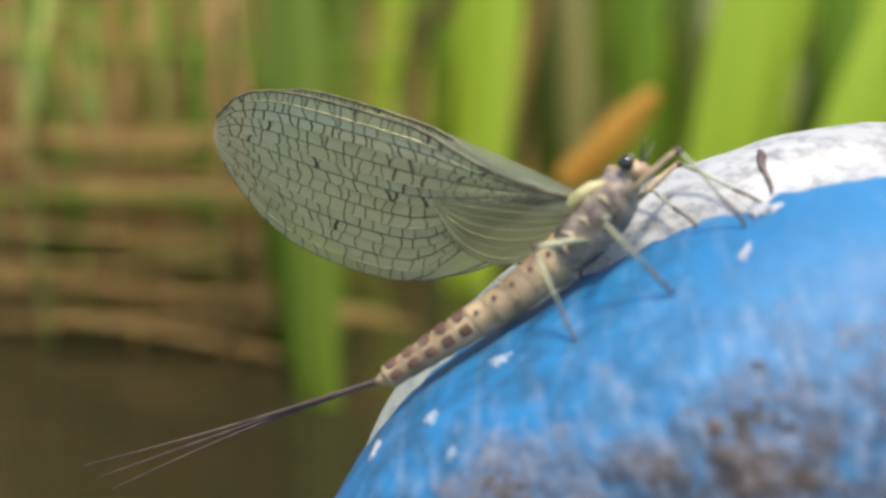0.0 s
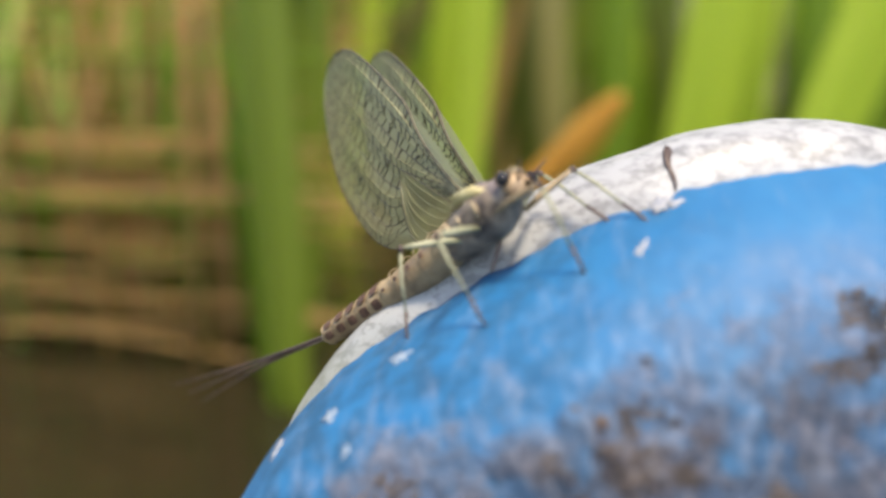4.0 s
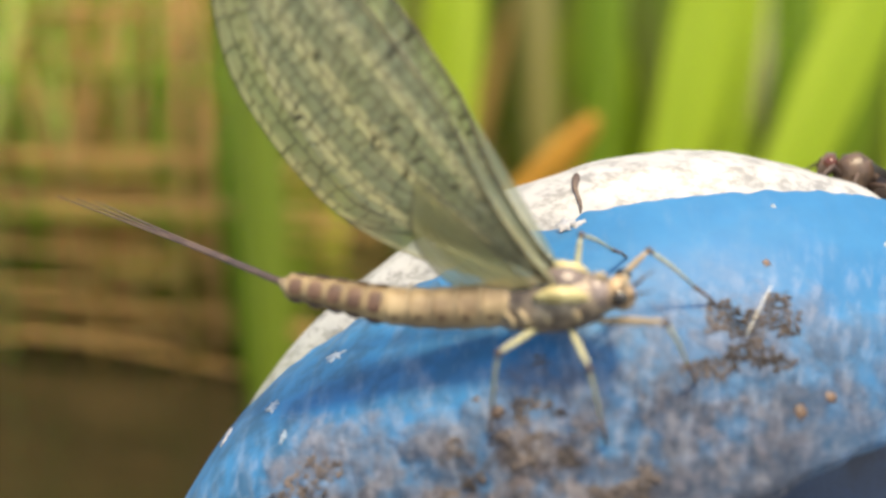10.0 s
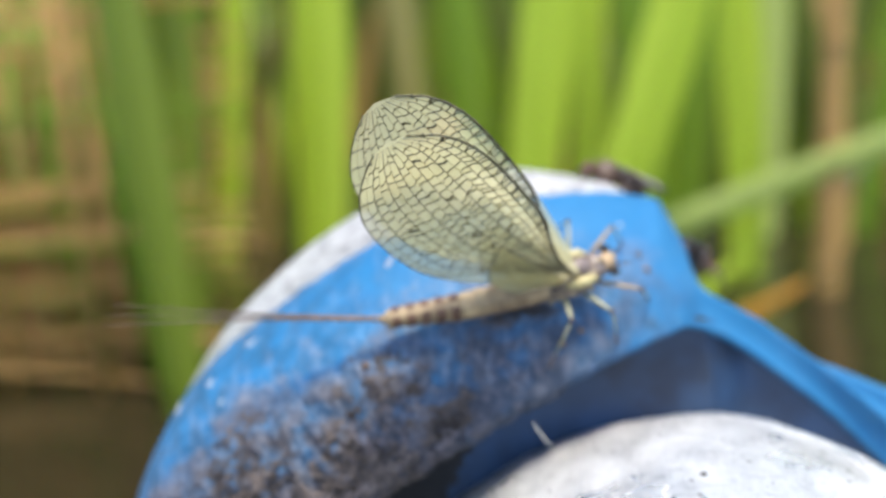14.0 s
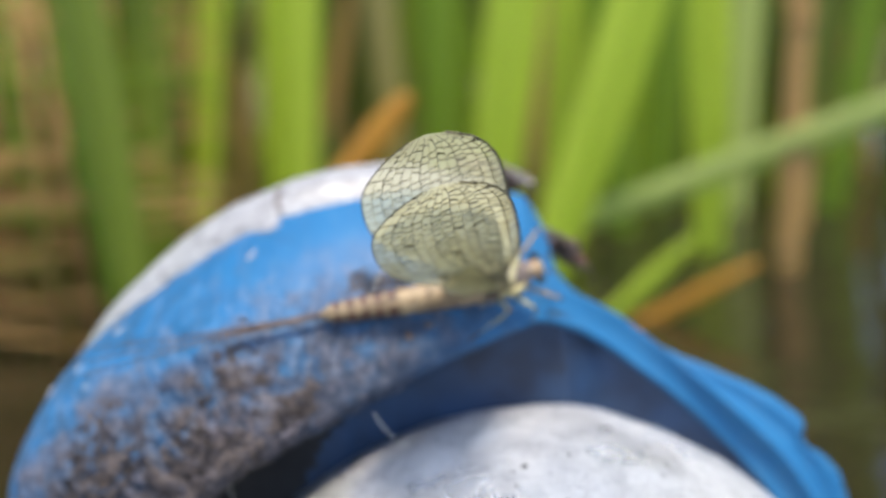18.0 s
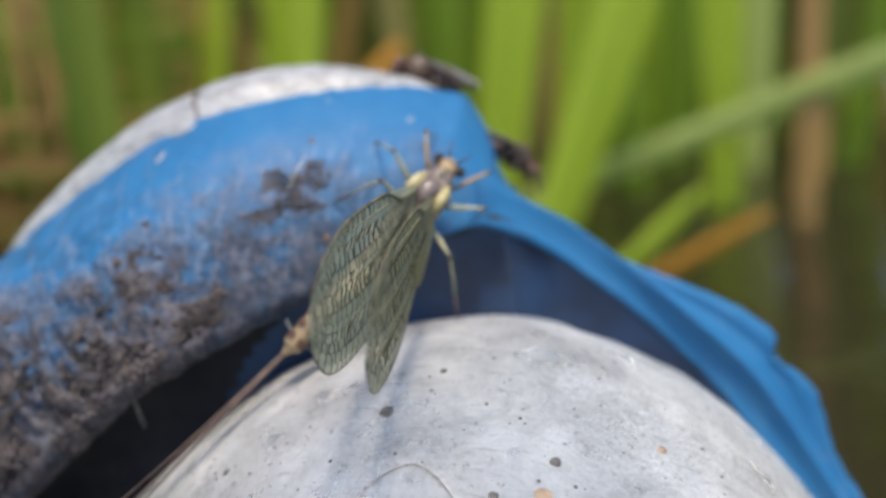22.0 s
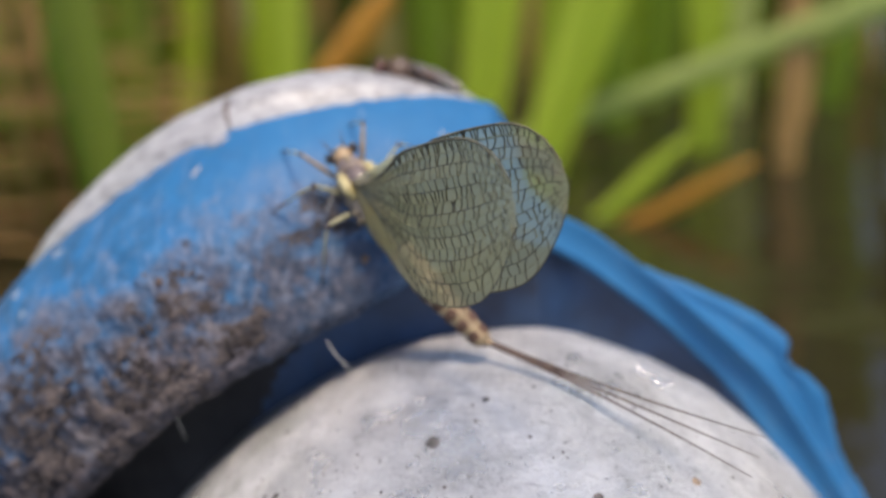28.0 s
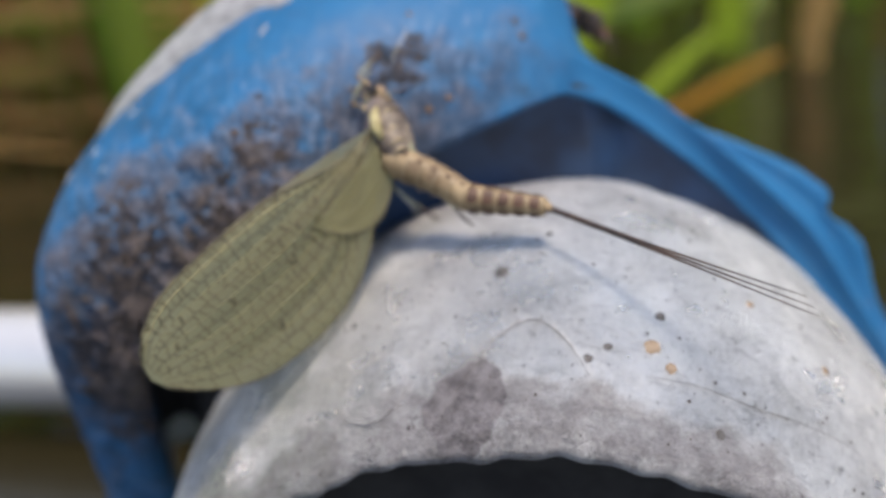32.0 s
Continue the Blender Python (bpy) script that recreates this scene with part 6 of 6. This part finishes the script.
        (32, pose(-0.00748, -0.00183, -0.00393, 0.0, -52.2, 36.6)),
    ])
    walk(TAILS, [
        (0, pose(-0.01385, -0.00297, 0.00135, 0.0, 27.9, 5.5)),
        (0.5, pose(-0.01388, -0.00292, 0.00124, 0.0, 24.0, 9.5)),
        (1, pose(-0.01337, -0.00454, 0.00066, -0.0, 26.9, -4.3)),
        (1.5, pose(-0.01271, -0.00295, 0.00471, 0.0, 14.5, 15.8)),
        (2, pose(-0.01349, -0.00188, 0.00365, 0.0, 7.8, 5.7)),
        (2.5, pose(-0.01390, -0.00300, 0.00096, 0.0, 23.2, 3.3)),
        (3, pose(-0.01367, -0.00383, 0.00012, -0.0, 25.7, -0.9)),
        (3.5, pose(-0.01408, -0.00251, -0.00114, -0.0, 19.6, -1.3)),
        (5.5, pose(-0.01414, -0.00226, 0.00022, 0.0, 2.3, 20.6)),
        (6, pose(-0.01415, -0.00226, -0.00084, 0.0, 12.7, 15.7)),
        (6.5, pose(-0.01395, -0.00293, 0.00065, 0.0, 17.9, 8.5)),
        (7, pose(-0.01369, -0.00279, 0.00232, 0.0, 24.2, 14.2)),
        (7.5, pose(-0.01353, -0.00344, 0.00211, 0.0, 17.7, 12.4)),
        (8, pose(-0.01385, -0.00204, 0.00220, -0.0, 14.5, -1.9)),
        (8.5, pose(-0.01363, -0.00218, 0.00303, -0.0, 9.4, -7.5)),
        (9, pose(-0.01350, -0.00299, 0.00274, -0.0, 7.9, -11.4)),
        (9.5, pose(-0.01423, -0.00110, 0.00098, -0.0, 4.3, -16.5)),
        (10, pose(-0.01415, 0.00032, 0.00161, -0.0, 6.6, -28.7)),
        (10.5, pose(-0.01425, 0.00078, 0.00100, -0.0, 3.1, -31.1)),
        (11, pose(-0.01417, 0.00090, 0.00143, -0.0, 7.1, -28.6)),
        (11.5, pose(-0.01437, 0.00022, 0.00006, -0.0, 8.2, -19.7)),
        (12, pose(-0.01435, 0.00046, 0.00008, -0.0, 14.1, -24.8)),
        (12.5, pose(-0.01433, 0.00066, -0.00117, -0.0, 7.2, -12.9)),
        (13, pose(-0.01432, 0.00068, -0.00108, -0.0, 8.6, -19.2)),
        (13.5, pose(-0.01436, 0.00079, -0.00084, -0.0, 3.1, -14.0)),
        (14, pose(-0.01426, 0.00162, -0.00095, -0.0, 5.0, -19.6)),
        (14.5, pose(-0.01436, 0.00078, -0.00069, -0.0, 5.3, -18.9)),
        (16.5, pose(-0.01421, 0.00156, -0.00137, -0.0, -6.0, -27.1)),
        (17, pose(-0.01408, 0.00145, -0.00240, -0.0, -8.9, -32.5)),
        (17.5, pose(-0.01412, 0.00183, -0.00197, -0.0, -7.0, -25.5)),
        (18, pose(-0.01412, 0.00156, -0.00236, -0.0, -13.2, -6.7)),
        (18.5, pose(-0.01401, 0.00186, -0.00269, -0.0, -13.0, -5.6)),
        (19, pose(-0.01405, 0.00180, -0.00254, -0.0, -11.3, -7.0)),
        (19.5, pose(-0.01430, 0.00106, -0.00150, -0.0, -3.2, -15.3)),
        (20, pose(-0.01430, 0.00117, -0.00131, 0.0, 4.5, 1.8)),
        (20.2, pose(-0.01433, 0.00079, -0.00127, 0.0, 7.7, 12.0)),
        (20.5, pose(-0.01434, 0.00105, -0.00012, 0.0, 8.5, 7.8)),
        (20.8, pose(-0.01437, 0.00065, -0.00023, 0.0, 15.6, 6.4)),
        (21, pose(-0.01429, -0.00142, -0.00088, 0.0, 20.4, 6.5)),
        (21.5, pose(-0.01438, 0.00024, -0.00099, -0.0, 8.0, -14.9)),
        (21.8, pose(-0.01438, 0.00015, -0.00107, -0.0, 6.6, -16.8)),
        (22, pose(-0.01431, 0.00117, -0.00118, -0.0, 2.6, -7.7)),
        (22.2, pose(-0.01432, 0.00098, -0.00120, -0.0, 1.6, -8.2)),
        (22.5, pose(-0.01435, 0.00010, -0.00144, -0.0, 0.4, -8.2)),
        (23, pose(-0.01413, 0.00115, -0.00256, -0.0, -0.7, -19.7)),
        (23.5, pose(-0.01427, 0.00131, -0.00142, -0.0, 4.3, -16.8)),
        (24, pose(-0.01393, 0.00251, -0.00220, -0.0, 19.9, -34.6)),
        (24.5, pose(-0.01389, 0.00314, -0.00117, -0.0, 18.8, -25.9)),
        (26.5, pose(-0.01376, 0.00252, -0.00300, -0.0, -10.7, -31.7)),
        (27, pose(-0.01407, 0.00108, -0.00290, -0.0, 5.6, -5.3)),
        (27.5, pose(-0.01432, 0.00010, -0.00176, 0.0, 8.9, 10.5)),
        (28, pose(-0.01405, -0.00180, -0.00232, 0.0, 20.1, 27.8)),
        (28.3, pose(-0.01409, -0.00171, -0.00198, 0.0, 26.2, 38.2)),
        (28.5, pose(-0.01393, -0.00221, -0.00247, 0.0, 18.3, 36.3)),
        (29, pose(-0.01328, -0.00197, -0.00460, 0.0, -12.2, 31.5)),
        (29.5, pose(-0.01296, -0.00174, -0.00539, 0.0, -30.5, 22.1)),
        (30, pose(-0.01189, -0.00210, -0.00703, 0.0, -36.7, 18.0)),
        (30.5, pose(-0.01242, -0.00223, -0.00626, 0.0, -29.3, 15.8)),
        (31, pose(-0.01134, -0.00223, -0.00764, 0.0, -32.8, 24.5)),
        (31.5, pose(-0.01199, -0.00223, -0.00694, 0.0, -13.7, 33.3)),
        (32, pose(-0.01016, -0.00382, -0.00823, 0.0, -23.8, 41.2)),
    ])


motions()
